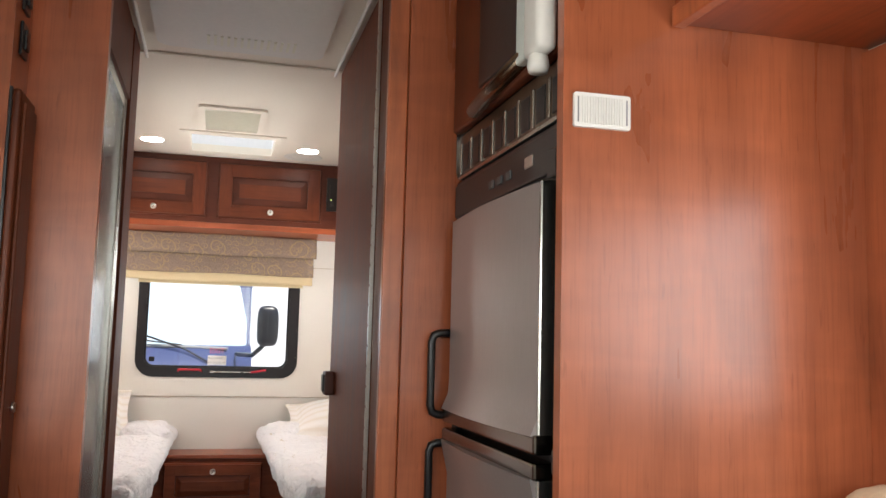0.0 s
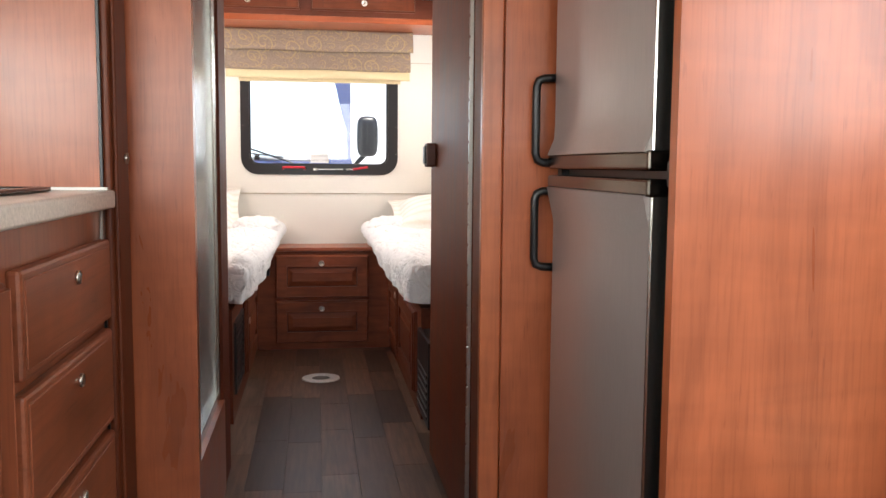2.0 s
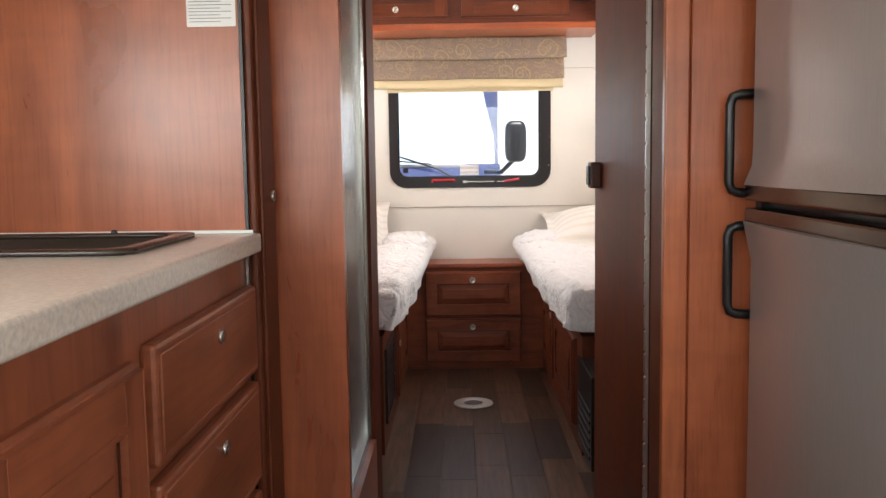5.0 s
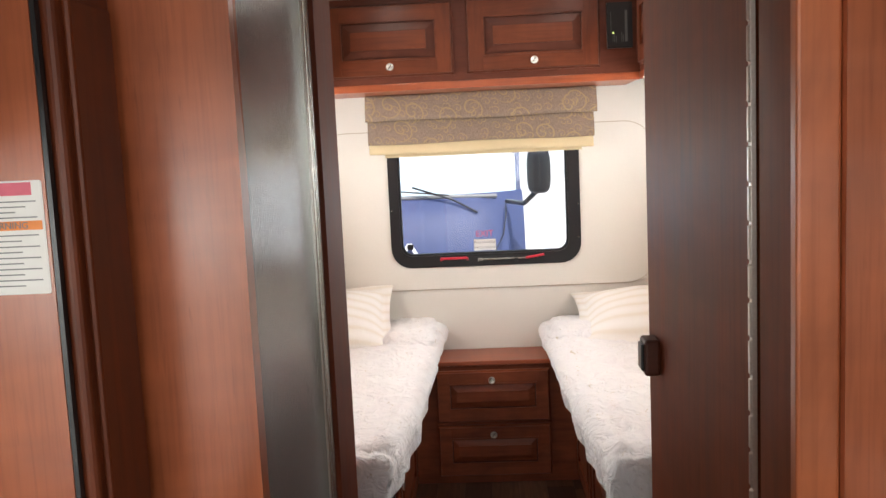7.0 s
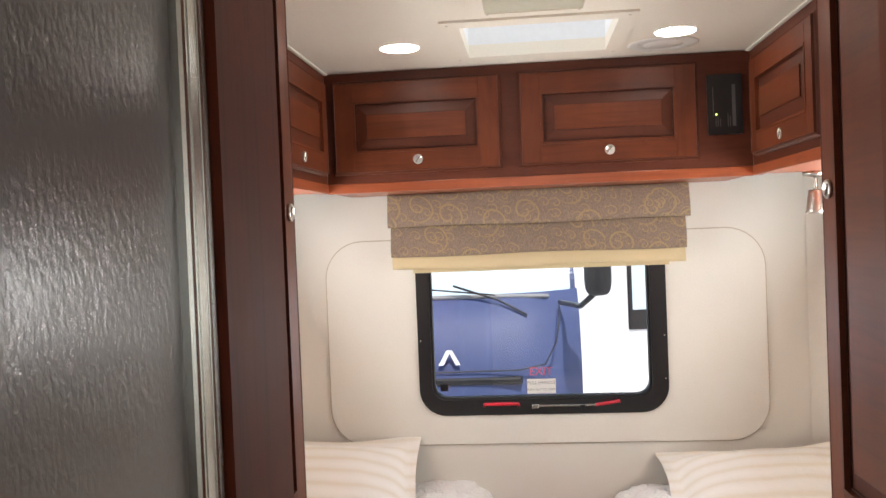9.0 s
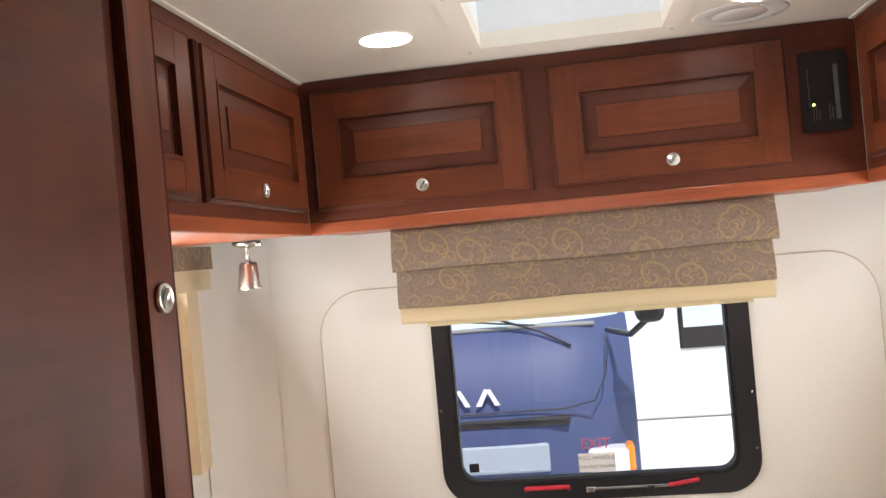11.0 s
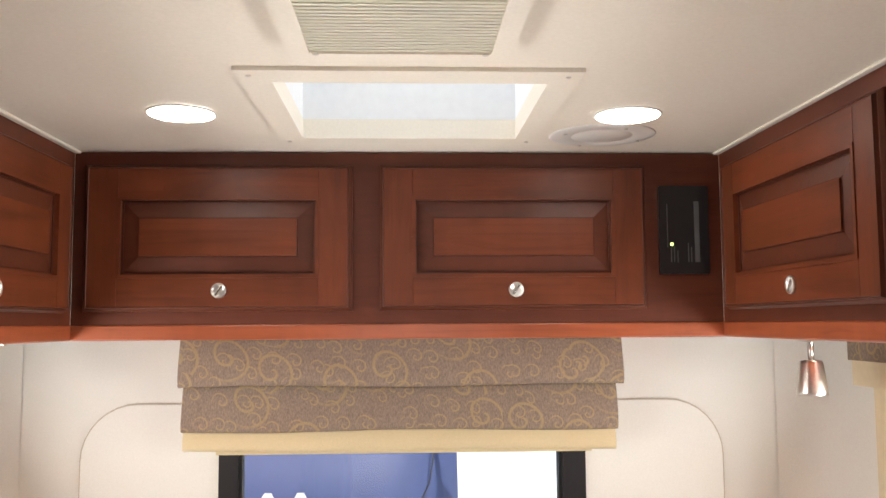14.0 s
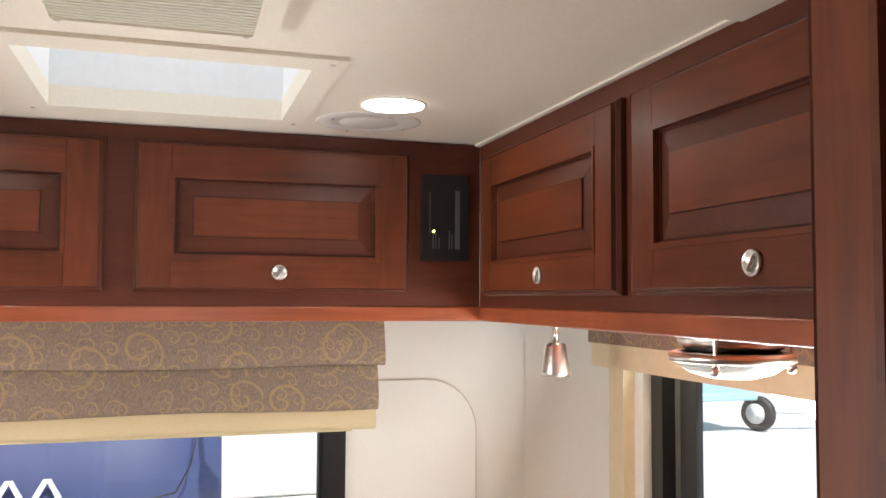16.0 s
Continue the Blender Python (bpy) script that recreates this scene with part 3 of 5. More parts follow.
def side_window(nm, x, sign):
    P = facing("x", x, sign)
    a, b, c, e = SIDEWIN
    w = root(nm, (x, (a + b) / 2, c), "black-framed sliding window beside the bed", "window", "side windows", "structure")
    part("window_frame", ring(rounded(a, b, c, e, 0.04), rounded(a + 0.05, b - 0.045, c + 0.045, e - 0.045, 0.02), -0.035, 0.014, P), M_BLACK, w)
    part("sash_frame", ring(rounded(a + 0.052, b - 0.075, c + 0.046, e - 0.046, 0.02), rounded(a + 0.09, b - 0.135, c + 0.075, e - 0.075, 0.012), -0.03, -0.012, P), M_BLACK, w, "black sliding sash")
    part("screen_edge", slab(rect(b - 0.072, b - 0.048, c + 0.046, e - 0.046), -0.03, -0.016, P), plain("grey_screen_edge", (0.10, 0.10, 0.09), 0.6), w)
    g = part("pane", slab(rect(a + 0.088, b - 0.133, c + 0.073, e - 0.073), -0.024, -0.020, P), M_GLASS, w)
    g.visible_shadow = False
    part("sash_latch", slab(rounded(b - 0.185, b - 0.15, c + 0.085, c + 0.110, 0.004, 3), -0.02, -0.004, P), M_BLACK, w)
    v = root("window_valance", (x, b + 0.08, c), "cream fabric and timber surround of the bed window", "valance", "bed window valances")
    part("side_leg", slab(rect(b + 0.05, b + 0.130, c - 0.10, 1.605), 0.0, 0.05, P), M_VALANCE, v)
    part("inner_leg", slab(rect(b + 0.008, b + 0.048, c - 0.10, 1.605), 0.0, 0.030, P), M_WHITE, v)
    part("leg_bead", slab(rect(b + 0.046, b + 0.056, c - 0.10, 1.605), 0.0, 0.058, P), M_VALANCE, v)
    part("head_piping", slab(rect(a - 0.10, b + 0.195, 1.600, 1.655), 0.0, 0.062, P), M_VALANCE, v)
    part("head_fabric", slab(rect(a - 0.10, b + 0.205, 1.655, 1.716), 0.0, 0.066, P), M_PAISLEY, v, "taupe paisley fabric band")


side_window("window_2", XL, 1)
side_window("window_3", XR, -1)


# ---- roman shade ----
def roman_shade():
    s = root("roman_shade", (0.036, 4.87, 1.455), "folded taupe paisley roman shade with cream hem", "shade")

    def fold(x0, x1, z0, z1, y_top, y_bot, n=28):
        bm = bmesh.new()
        rows = []
        prof = []
        k = 8
        for i in range(k + 1):
            f = i / k
            bulge = 0.016 * math.sin(math.pi * f) ** 0.7
            prof.append((y_top + (y_bot - y_top) * f - bulge * 0.4, z1 + (z0 - z1) * f))
        prof += [(y_bot + 0.006, z0 - 0.004), (y_bot + 0.03, z0 + 0.006), (4.93, z0 + 0.02), (4.93, z1)]
        for i in range(n + 1):
            x = x0 + (x1 - x0) * i / n
            rows.append([bm.verts.new((x, y + 0.0015 * math.sin(x * 37 + z * 60), z + 0.0025 * math.sin(x * 9 + z * 30))) for y, z in prof])
        for a, b in zip(rows, rows[1:]):
            for j in range(len(prof)):
                jj = (j + 1) % len(prof)
                bm.faces.new((a[j], a[jj], b[jj], b[j]))
        bm.faces.new(rows[0])
        bm.faces.new(rows[-1])
        return bm
    part("upper_fold", fold(-0.472, 0.543, 1.605, 1.716, 4.872, 4.850), M_PAISLEY, s, "", True)
    part("lower_fold", fold(-0.466, 0.530, 1.503, 1.606, 4.880, 4.862), M_PAISLEY, s, "", True)
    part("hem", fold(-0.463, 0.526, 1.458, 1.505, 4.878, 4.868), M_TRIMCREAM, s, "cream fabric hem", True)
    part("backing", box(-0.40, 0.48, 4.925, 4.938, 1.44, 1.72), M_TRIMCREAM, s)


roman_shade()


# ---- overhead cabinets in the bedroom ----
def rear_cabinet():
    yf = 4.584
    P = facing("y", yf, -1)
    c = root("overhead_cabinet", (0.036, yf, 1.712), "stained cherry overhead cabinet across the rear wall", "cabinet", "bedroom overhead cabinets")
    part("body", box(-0.612, 0.682, yf, YR - 0.002, 1.728, ZC - 0.002), M_FACE_X, c)
    part("light_rail", box(-0.614, 0.684, yf - 0.004, yf + 0.02, 1.712, 1.742, 0.003), M_RAIL_X, c, "bright cherry rail under the doors")
    part("underside", box(-0.612, 0.682, yf + 0.02, YR - 0.002, 1.716, 1.7275), M_RAIL_X, c)
    panel_door(c, "door", P, -0.586, -0.064, 1.768, 2.058, M_STAIN_X, M_STAIN_Z, rail=0.066, knob_at=(-0.322, 1.808))
    panel_door(c, "door", P, -0.010, 0.524, 1.768, 2.058, M_STAIN_X, M_STAIN_Z, rail=0.066, knob_at=(0.260, 1.808))
    d = root("control_panel", (0.603, yf, 1.838), "black solar charge display with a green lamp", "control panel")
    part("housing", slab(rounded(0.553, 0.654, 1.838, 2.017, 0.004, 3), 0.0, 0.010, P), M_BLACK, d)
    part("led", lathe([(0.003, 0), (0.003, 0.002), (0.001, 0.003)], Matrix.Translation(P(0.577, 1.898, 0.010)) @ pose(0, 0, 0, 90), 10), M_LEDGREEN, d, "lit green lamp")
    for u0, u1, v0, v1 in ((0.575, 0.577, 1.862, 1.892), (0.581, 0.583, 1.862, 1.895), (0.588, 0.590, 1.862, 1.885), (0.610, 0.612, 1.862, 1.900),
                           (0.616, 0.618, 1.862, 1.892), (0.624, 0.634, 1.862, 1.985), (0.568, 0.570, 1.892, 1.980)):
        part("print", slab(rect(u0, u1, v0, v1), 0.010, 0.0106, P), M_LABELGREY, d)


rear_cabinet()


def side_cabinet(x, sign, wall):
    P = facing("x", x, sign)
    c = root("overhead_cabinet", (x, 3.9, 1.712), "stained cherry overhead cabinet along the side wall", "cabinet", "bedroom overhead cabinets")
    part("body", box(min(x, wall) + 0.002 * (sign > 0), max(x, wall) - 0.002 * (sign < 0), 3.405, 4.582, 1.728, ZC - 0.002), M_FACE_Y, c)
    part("light_rail", box(x - 0.004 if sign < 0 else x - 0.02, x + 0.02 if sign < 0 else x + 0.004, 3.405, 4.578, 1.712, 1.742, 0.003), M_RAIL_Y, c, "bright cherry rail under the doors")
    part("underside", box(x + 0.02, wall - 0.002, 3.405, 4.582, 1.716, 1.7275) if sign < 0 else box(wall + 0.002, x - 0.02, 3.405, 4.582, 1.716, 1.7275), M_RAIL_Y, c)
    panel_door(c, "door", P, 3.955, 4.525, 1.765, 2.050, M_STAIN_Y, M_STAIN_Z, rail=0.062, knob_at=(4.225, 1.800))
    panel_door(c, "door", P, 3.42, 3.915, 1.765, 2.050, M_STAIN_Y, M_STAIN_Z, rail=0.062, knob_at=(3.645, 1.800))


side_cabinet(-0.612, 1, XL)
side_cabinet(0.682, -1, XR)


# ---- ceiling fittings ----
def downlight(x, y):
    d = root("ceiling_light", (x, y, ZC), "round white recessed ceiling light, switched on", "light", "bedroom ceiling lights")
    part("bezel", lathe([(0.056, 0.0), (0.055, -0.0015), (0.0525, -0.002), (0.050, -0.002)], Matrix.Translation((x, y, ZC)), 32), M_WHITE, d, "", True)
    part("lens", lathe([(0.0535, -0.001), (0.052, -0.0032), (0.03, -0.0045), (0.001, -0.005)], Matrix.Translation((x, y, ZC)), 32), M_LED, d, "glowing lens", True)


downlight(0.413, 4.266)
downlight(-0.324, 4.268)


def skylight():
    s = root("skylight", (0.05, 4.245, ZC), "white-framed square skylight with a bright well", "skylight", "", "structure")
    Pc = facing("z", ZC, -1)
    part("flange", ring(rect(-0.190, 0.288, 4.003, 4.470), rect(-0.145, 0.245, 4.062, 4.430), 0.0, 0.006, Pc), M_CEIL, s)
    part("well", ring(rect(-0.160, 0.260, 4.047, 4.445), rect(-0.146, 0.246, 4.061, 4.431), 0.0, -0.26, Pc), M_WHITEWASH, s)
    # the dome itself glows, in place of daylight coming through the acrylic
    part("dome", box(-0.16, 0.26, 4.047, 4.445, ZC + 0.262, ZC + 0.27, 0.002), lit("glowing_dome", (0.88, 0.94, 1.0), 0.35), s, "milky acrylic dome")
    for x, y in ((-0.172, 4.025), (0.268, 4.025), (-0.172, 4.452), (0.268, 4.452)):
        part("screw", lathe([(0.004, 0), (0.004, -0.001), (0.001, -0.002)], Matrix.Translation((x, y, ZC - 0.007)), 8), M_NICKEL, s)


skylight()


def round_vent(x, y):
    v = root("ceiling_speaker", (x, y, ZC), "flat round white ceiling speaker cover", "speaker")
    M = Matrix.Translation((x, y, ZC))
    part("cover", lathe([(0.098, 0), (0.096, -0.001), (0.088, -0.0022), (0.060, -0.0024), (0.058, -0.0014), (0.054, -0.0014), (0.052, -0.0026), (0.001, -0.003)], M, 40), M_WHITE, v, "", True)
    for a in (20, 110, 200, 290):
        part("screw", lathe([(0.0035, 0), (0.0035, -0.001), (0.001, -0.0015)], M @ pose(0.078 * math.cos(radians(a)), 0.078 * math.sin(radians(a)), -0.0042), 8), M_NICKEL, v)


round_vent(0.405, 4.425)


def ac_grille():
    g = root("air_return_grille", (0.037, 3.72, ZC), "almond plastic ceiling air grille with fine slats", "vent")
    Pc = facing("z", ZC - 0.008, -1)
    part("frame", ring(rounded(-0.100, 0.174, 3.50, 3.912, 0.02, 4), rounded(-0.074, 0.148, 3.54, 3.892, 0.006, 4), -0.006, 0.010, Pc), M_CEIL, g)
    part("backing", box(-0.08, 0.155, 3.535, 3.898, ZC - 0.013, ZC - 0.0085), plain("grille_backing", (0.80, 0.76, 0.62), 0.7), g)
    sl = box(-0.074, 0.148, 3.5405, 3.5460, ZC - 0.0165, ZC - 0.0135)
    first = part("slat", sl, M_ALMOND, g)
    for i in range(1, 35):
        o = first.copy()
        scene.collection.objects.link(o)
        o.location = (0, 0.0100 * i, 0)
    for x in (-0.066, 0.140):
        part("screw", lathe([(0.004, 0), (0.004, -0.001), (0.001, -0.002)], Matrix.Translation((x, 3.886, ZC - 0.020)), 8), M_NICKEL, g)


ac_grille()


def spot(x, y, nm_label):
    s = root("reading_light", (x, y, 1.712), nm_label, "light", "reading lights")
    M = Matrix.Translation((x, y, 0))
    part("mount", lathe([(0.036, 1.7155), (0.036, 1.708), (0.028, 1.702), (0.006, 1.700)], M, 24), M_NICKEL, s, "", True)
    part("stem", lathe([(0.006, 1.702), (0.006, 1.662)], M, 12), M_NICKEL, s, "", True)
    part("shade", lathe([(0.006, 1.664), (0.021, 1.662), (0.023, 1.655), (0.031, 1.600), (0.031, 1.592), (0.028, 1.592), (0.020, 1.640)], M, 28), M_NICKEL, s, "tapered nickel shade", True)
    part("switch", tube([(x + 0.03, y - 0.01, 1.706), (x + 0.045, y - 0.014, 1.706)], 0.004), M_NICKEL, s)


spot(-0.795, 4.63, "small nickel reading spotlight hanging under the cabinet")
spot(0.865, 4.60, "small nickel reading spotlight hanging under the cabinet")


def dome_light(x, y):
    d = root("dome_light", (x, y, 1.716), "nickel-rimmed frosted glass light under the cabinet", "light", "under-cabinet lights")
    M = Matrix.Translation((x, y, 0))
    UP = Matrix.Translation((x, y, 0.010))
    part("base", lathe([(0.078, 1.7155), (0.078, 1.700), (0.072, 1.690), (0.055, 1.680), (0.02, 1.674)], M, 36), M_NICKEL, d, "", True)
    part("rim", lathe([(0.084, 1.674), (0.091, 1.672), (0.091, 1.661), (0.084, 1.659), (0.076, 1.659), (0.076, 1.674)], UP, 40), M_NICKEL, d, "polished nickel ring", True)
    part("glass_shade", lathe([(0.080, 1.666), (0.077, 1.655), (0.060, 1.643), (0.035, 1.636), (0.001, 1.633)], UP, 40), M_FROST, d, "frosted white glass bowl", True)
    for a in (100, 220, 340):
        px, py = x + 0.087 * math.cos(radians(a)), y + 0.087 * math.sin(radians(a))
        part("post", tube([(px, py, 1.712), (px, py, 1.666)], 0.003, 8), M_NICKEL, d)
        part("finial", lathe([(0.001, 1.642), (0.006, 1.644), (0.008, 1.650), (0.006, 1.656), (0.001, 1.658)], Matrix.Translation((px, py, 0.010)), 14), M_NICKEL, d, "", True)


dome_light(-0.78, 3.95)
dome_light(0.85, 3.95)


# ---- wardrobes beside the bedroom door ----
def wardrobe(face, sign, wall, y0, y1):
    P = facing("x", face, sign)
    w = root("wardrobe", (face, y0, 0), "tall stained cherry wardrobe with framed doors", "wardrobe", "bedroom wardrobes")
    part("body", box(min(face, wall) + 0.002, max(face, wall) - 0.002, y0, y1, 0.0, ZC - 0.003), M_WARD_LIT_Z, w)
    panel_door(w, "upper_door", P, y0 + 0.02, y1 - 0.001, 1.10, ZC - 0.03, M_STAIN_Y, M_WARD_LIT_Z, 0.020, 0.062, knob_at=(y1 - 0.038, 1.622))
    panel_door(w, "lower_door", P, y0 + 0.02, y1 - 0.001, 0.66, 1.075, M_STAIN_Y, M_STAIN_Z, 0.020, 0.062)


wardrobe(-0.406, 1, XL, 2.883, 3.356)
wardrobe(0.488, -1, XR, 2.965, 3.334)


# ---- bath partitions, shower, swung-open door ----
setting("partition_shower_front", box(XL + 0.002, -0.268, 2.102, 2.135, 0, ZC - 0.002), M_PANEL_Z, "cherry laminate end panel of the shower")
setting("partition_bedroom_left", box(XL + 0.002, -0.272, 2.690, 2.880, 0, ZC - 0.002), M_JAMB_Z, "cherry door jamb beside the bedroom, darkened for shade")
setting("partition_shower_head", box(-0.32, -0.275, 2.136, 2.689, 1.862, ZC - 0.002), M_DARK_Z, "shade-toned cherry header over the shower")
setting("partition_shower_sill", box(-0.34, -0.268, 2.136, 2.689, 0, 0.278), M_PANEL_Z, "cherry threshold below the shower door")
setting("shower_stall", wall_with_hole(XL + 0.004, -0.345, 0.05, ZC - 0.01, [], 0.008, facing("y", 2.689, -1)), plain("shower_fibreglass", (0.62, 0.60, 0.57), 0.35), "grey moulded shower lining")


def shower_door():
    s = root("shower_door", (-0.29, 2.42, 0.28), "obscure glass shower door in a polished aluminium frame", "shower door")
    P = facing("x", -0.29, 1)
    part("frame", ring(rect(2.138, 2.688, 0.280, 1.860), rect(2.155, 2.650, 0.310, 1.825), -0.022, 0.008, P), M_ALU, s)
    part("jamb_channel", box(-0.300, -0.280, 2.668, 2.6885, 0.280, 1.860, 0.004), M_ALU, s)
    part("door_stile", box(-0.304, -0.283, 2.640, 2.662, 0.305, 1.835, 0.005), M_ALU, s)
    part("pane", slab(rect(2.150, 2.655, 0.305, 1.83), -0.012, -0.006, P), M_OBSCURE, s, "rippled obscure glass")


shower_door()

setting("partition_bath_right", box(0.388, XR - 0.002, 1.990, 2.132, 0, ZC - 0.002), M_DARK_Z, "shade-toned cherry jamb of the bath partition")
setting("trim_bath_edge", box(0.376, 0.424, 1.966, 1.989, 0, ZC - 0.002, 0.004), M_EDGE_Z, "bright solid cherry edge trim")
setting("partition_bath_side", box(0.425, 0.455, 2.134, 2.960, 0, ZC - 0.002), M_DARK_Z, "shade-toned wall behind the open door")
setting("panel_beside_fridge", box(0.4245, XR - 0.002, 1.956, 1.9885, 0, ZC - 0.002), M_PANEL_Z, "cherry laminate panel beside the refrigerator")


def bedroom_door():
    d = root("door_1", (0.40, 2.15, 0), "shade-toned cherry bedroom door, folded open against the wall", "door", "", "structure")
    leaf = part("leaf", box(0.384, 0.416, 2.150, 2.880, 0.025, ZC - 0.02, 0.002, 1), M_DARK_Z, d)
    part("hinge", box(0.380, 0.386, 2.138, 2.149, 0.03, ZC - 0.03), M_NICKEL, d, "long piano hinge")
    for i in range(40):
        z = 0.04 + i * 0.0505
        part("hinge_knuckle", box(0.377, 0.383, 2.1385, 2.1485, z, z + 0.046, 0.002, 1), M_NICKEL, d)
    lt = part("latch", box(0.352, 0.384, 2.755, 2.815, 0.985, 1.060, 0.006), M_GLAZE, leaf, "dark brown grab latch")
    part("latch_pad", box(0.346, 0.353, 2.765, 2.805, 0.995, 1.050, 0.003), M_BLACK, leaf)


bedroom_door()
# ---- refrigerator and microwave ----
setting("panel_dinette_end", box(0.520, XR - 0.002, 1.2365, 1.262, 0, ZC - 0.002), M_PANEL_Z, "broad cherry laminate panel beside the dinette")
setting("panel_above_fridge", box(0.520, 0.55, 1.263, 1.955, 2.072, ZC - 0.002), M_PANEL_Z, "cherry laminate filler over the microwave")


def fridge():
    f = root("refrigerator", (0.44, 1.35, 0.164), "two-door stainless refrigerator in a black frame", "refrigerator")
    part("cabinet", box(0.452, 0.90, 1.078, 1.646, 0.164, 1.462), M_BLACK, f)
    P = facing("x", 0.448, -1)
    part("surround", ring(rect(1.052, 1.647, 0.166, 1.463), rect(1.095, 1.620, 0.20, 1.380), -0.004, 0.010, P), M_BLACK, f, "black trim frame")
    part("control_strip", box(0.432, 0.440, 1.075, 1.640, 1.392, 1.456, 0.003), M_BLACK, f)
    for i, y in enumerate((1.30, 1.345, 1.39)):
        part("button", box(0.429, 0.4325, y, y + 0.022, 1.412, 1.427, 0.002), M_LABELGREY, f)
    part("display", box(0.4295, 0.4325, 1.20, 1.235, 1.415, 1.433, 0.002), M_NICKEL, f)

    def door(name, z0, z1, lip_low):
        bm = bmesh.new()
        n, k = 14, 12
        rows = []
        for i in range(n + 1):
            fy = i / n
            y = 1.134 + (1.616 - 1.134) * fy
            row = []
            for j in range(k + 1):
                fz = j / k
                z = z0 + (z1 - z0) * fz
                d = 0.022 + 0.012 * math.sin(math.pi * fy)
                e = fz if lip_low else 1 - fz
                arch = 0.045 + 0.03 * math.sin(math.pi * fy)
                t = max(0.0, 1 - e * (z1 - z0) / arch)
                d += 0.014 * t * t
                row.append(bm.verts.new((0.448 - d - 0.004, y, z)))
            rows.append(row)
        for a, b in zip(rows, rows[1:]):
            for j in range(k):
                bm.faces.new((a[j], a[j + 1], b[j + 1], b[j]))
        rim = [e for e in bm.edges if e.is_boundary]
        back = bmesh.ops.extrude_edge_only(bm, edges=rim)["geom"]
        for v in back:
            if isinstance(v, bmesh.types.BMVert):
                v.co.x = 0.446
        ob = part(name, bm, M_STEEL, f, "brushed stainless door", True)
        ob.data.set_sharp_from_angle(angle=radians(40))
        return ob
    for name, z0, z1, low in (("upper_door", 1.020, 1.380, True), ("lower_door", 0.21, 0.962, False)):
        d = door(name, z0, z1, low)
        part("door_core", box(0.425, 0.447, 1.138, 1.612, z0 + 0.004, z1 - 0.004), M_BLACK, d)
        part("door_edge", box(0.417, 0.447, 1.1255, 1.1335, z0, z1, 0.002, 1), M_ALU, d, "bright aluminium door edge")
        part("lip", box(0.410, 0.447, 1.125, 1.618, z0 - 0.025 if low else z1 - 0.002, z0 + 0.002 if low else z1 + 0.022, 0.004), plain("bronze_lip", (0.16, 0.14, 0.12), 0.22, 1.0), d, "bronzed metal lip")
        h0, h1 = (1.005, 1.165) if low else (0.808, 0.955)
        pts = [(0.440, 1.630, h1), (0.404, 1.632, h1 - 0.002), (0.394, 1.633, h1 - 0.006), (0.390, 1.634, h1 - 0.018), (0.390, 1.634, h0 + 0.018), (0.394, 1.633, h0 + 0.006), (0.404, 1.632, h0 + 0.002), (0.440, 1.630, h0)]
        part("handle", tube(pts, 0.0078, 10), M_BLACK, d, "black bow handle", True)
    part("hinge", box(0.424, 0.446, 1.078, 1.098, 0.974, 1.008, 0.004), M_BLACK, f)
    part("top_hinge", box(0.415, 0.446, 1.066, 1.104, 1.376, 1.418, 0.004), M_BLACK, f)
    for z in (0.90, 0.915, 0.965):
        part("screw", lathe([(0.004, 0), (0.004, 0.002), (0.001, 0.003)], Matrix.Translation((0.438, 1.058, z)) @ pose(0, 0, 0, 0, -90), 8), M_ALU, f)


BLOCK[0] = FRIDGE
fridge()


def microwave():
    m = root("microwave", (0.44, 1.37, 1.48), "built-in microwave with almond handle over the refrigerator", "microwave")
    part("body", box(0.452, 0.90, 1.078, 1.646, 1.466, 1.896), M_BLACK, m)
    P = facing("x", 0.448, -1)
    part("trim_frame", ring(rounded(1.060, 1.648, 1.466, 1.898, 0.03), rounded(1.066, 1.646, 1.472, 1.892, 0.026), -0.004, 0.014, P), M_ALU, m, "polished trim frame")
    part("vent_panel", box(0.440, 0.452, 1.080, 1.645, 1.474, 1.556), plain("bronze_trim", (0.16, 0.10, 0.06), 0.3, 0.6), m)
    for i in range(8):
        y = 1.105 + i * 0.067
        part("vent_slot", box(0.4385, 0.4415, y, y + 0.040, 1.481, 1.536, 0.002), M_BLACK, m)
        part("vent_rib", box(0.436, 0.4415, y + 0.044, y + 0.049, 1.478, 1.539, 0.001), M_ALU, m)
    d = part("door", box(0.424, 0.446, 1.075, 1.640, 1.561, 1.886, 0.006), M_STAIN_Z, m, "reddish smoked door")
    part("window", box(0.4205, 0.426, 1.22, 1.46, 1.606, 1.866, 0.003), M_BLACK, d, "dark glass window")
    part("bottom_bar", tube([(0.418, 1.20, 1.586), (0.414, 1.35, 1.574), (0.416, 1.47, 1.566)], 0.014), plain("bronze_bar", (0.24, 0.18, 0.13), 0.25, 1.0), d, "", True)
    part("handle", box(0.392, 0.424, 1.085, 1.150, 1.556, 1.886, 0.012, 3), M_WHITE, d, "ivory moulded handle", True)
    part("glass_edge", box(0.405, 0.422, 1.150, 1.215, 1.571, 1.886, 0.004), M_FROST, d)
    part("handle_foot", lathe([(0.014, 0), (0.016, 0.01), (0.014, 0.024), (0.006, 0.03)], Matrix.Translation((0.405, 1.115, 1.531)), 16), M_WHITE, d, "", True)


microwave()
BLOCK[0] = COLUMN


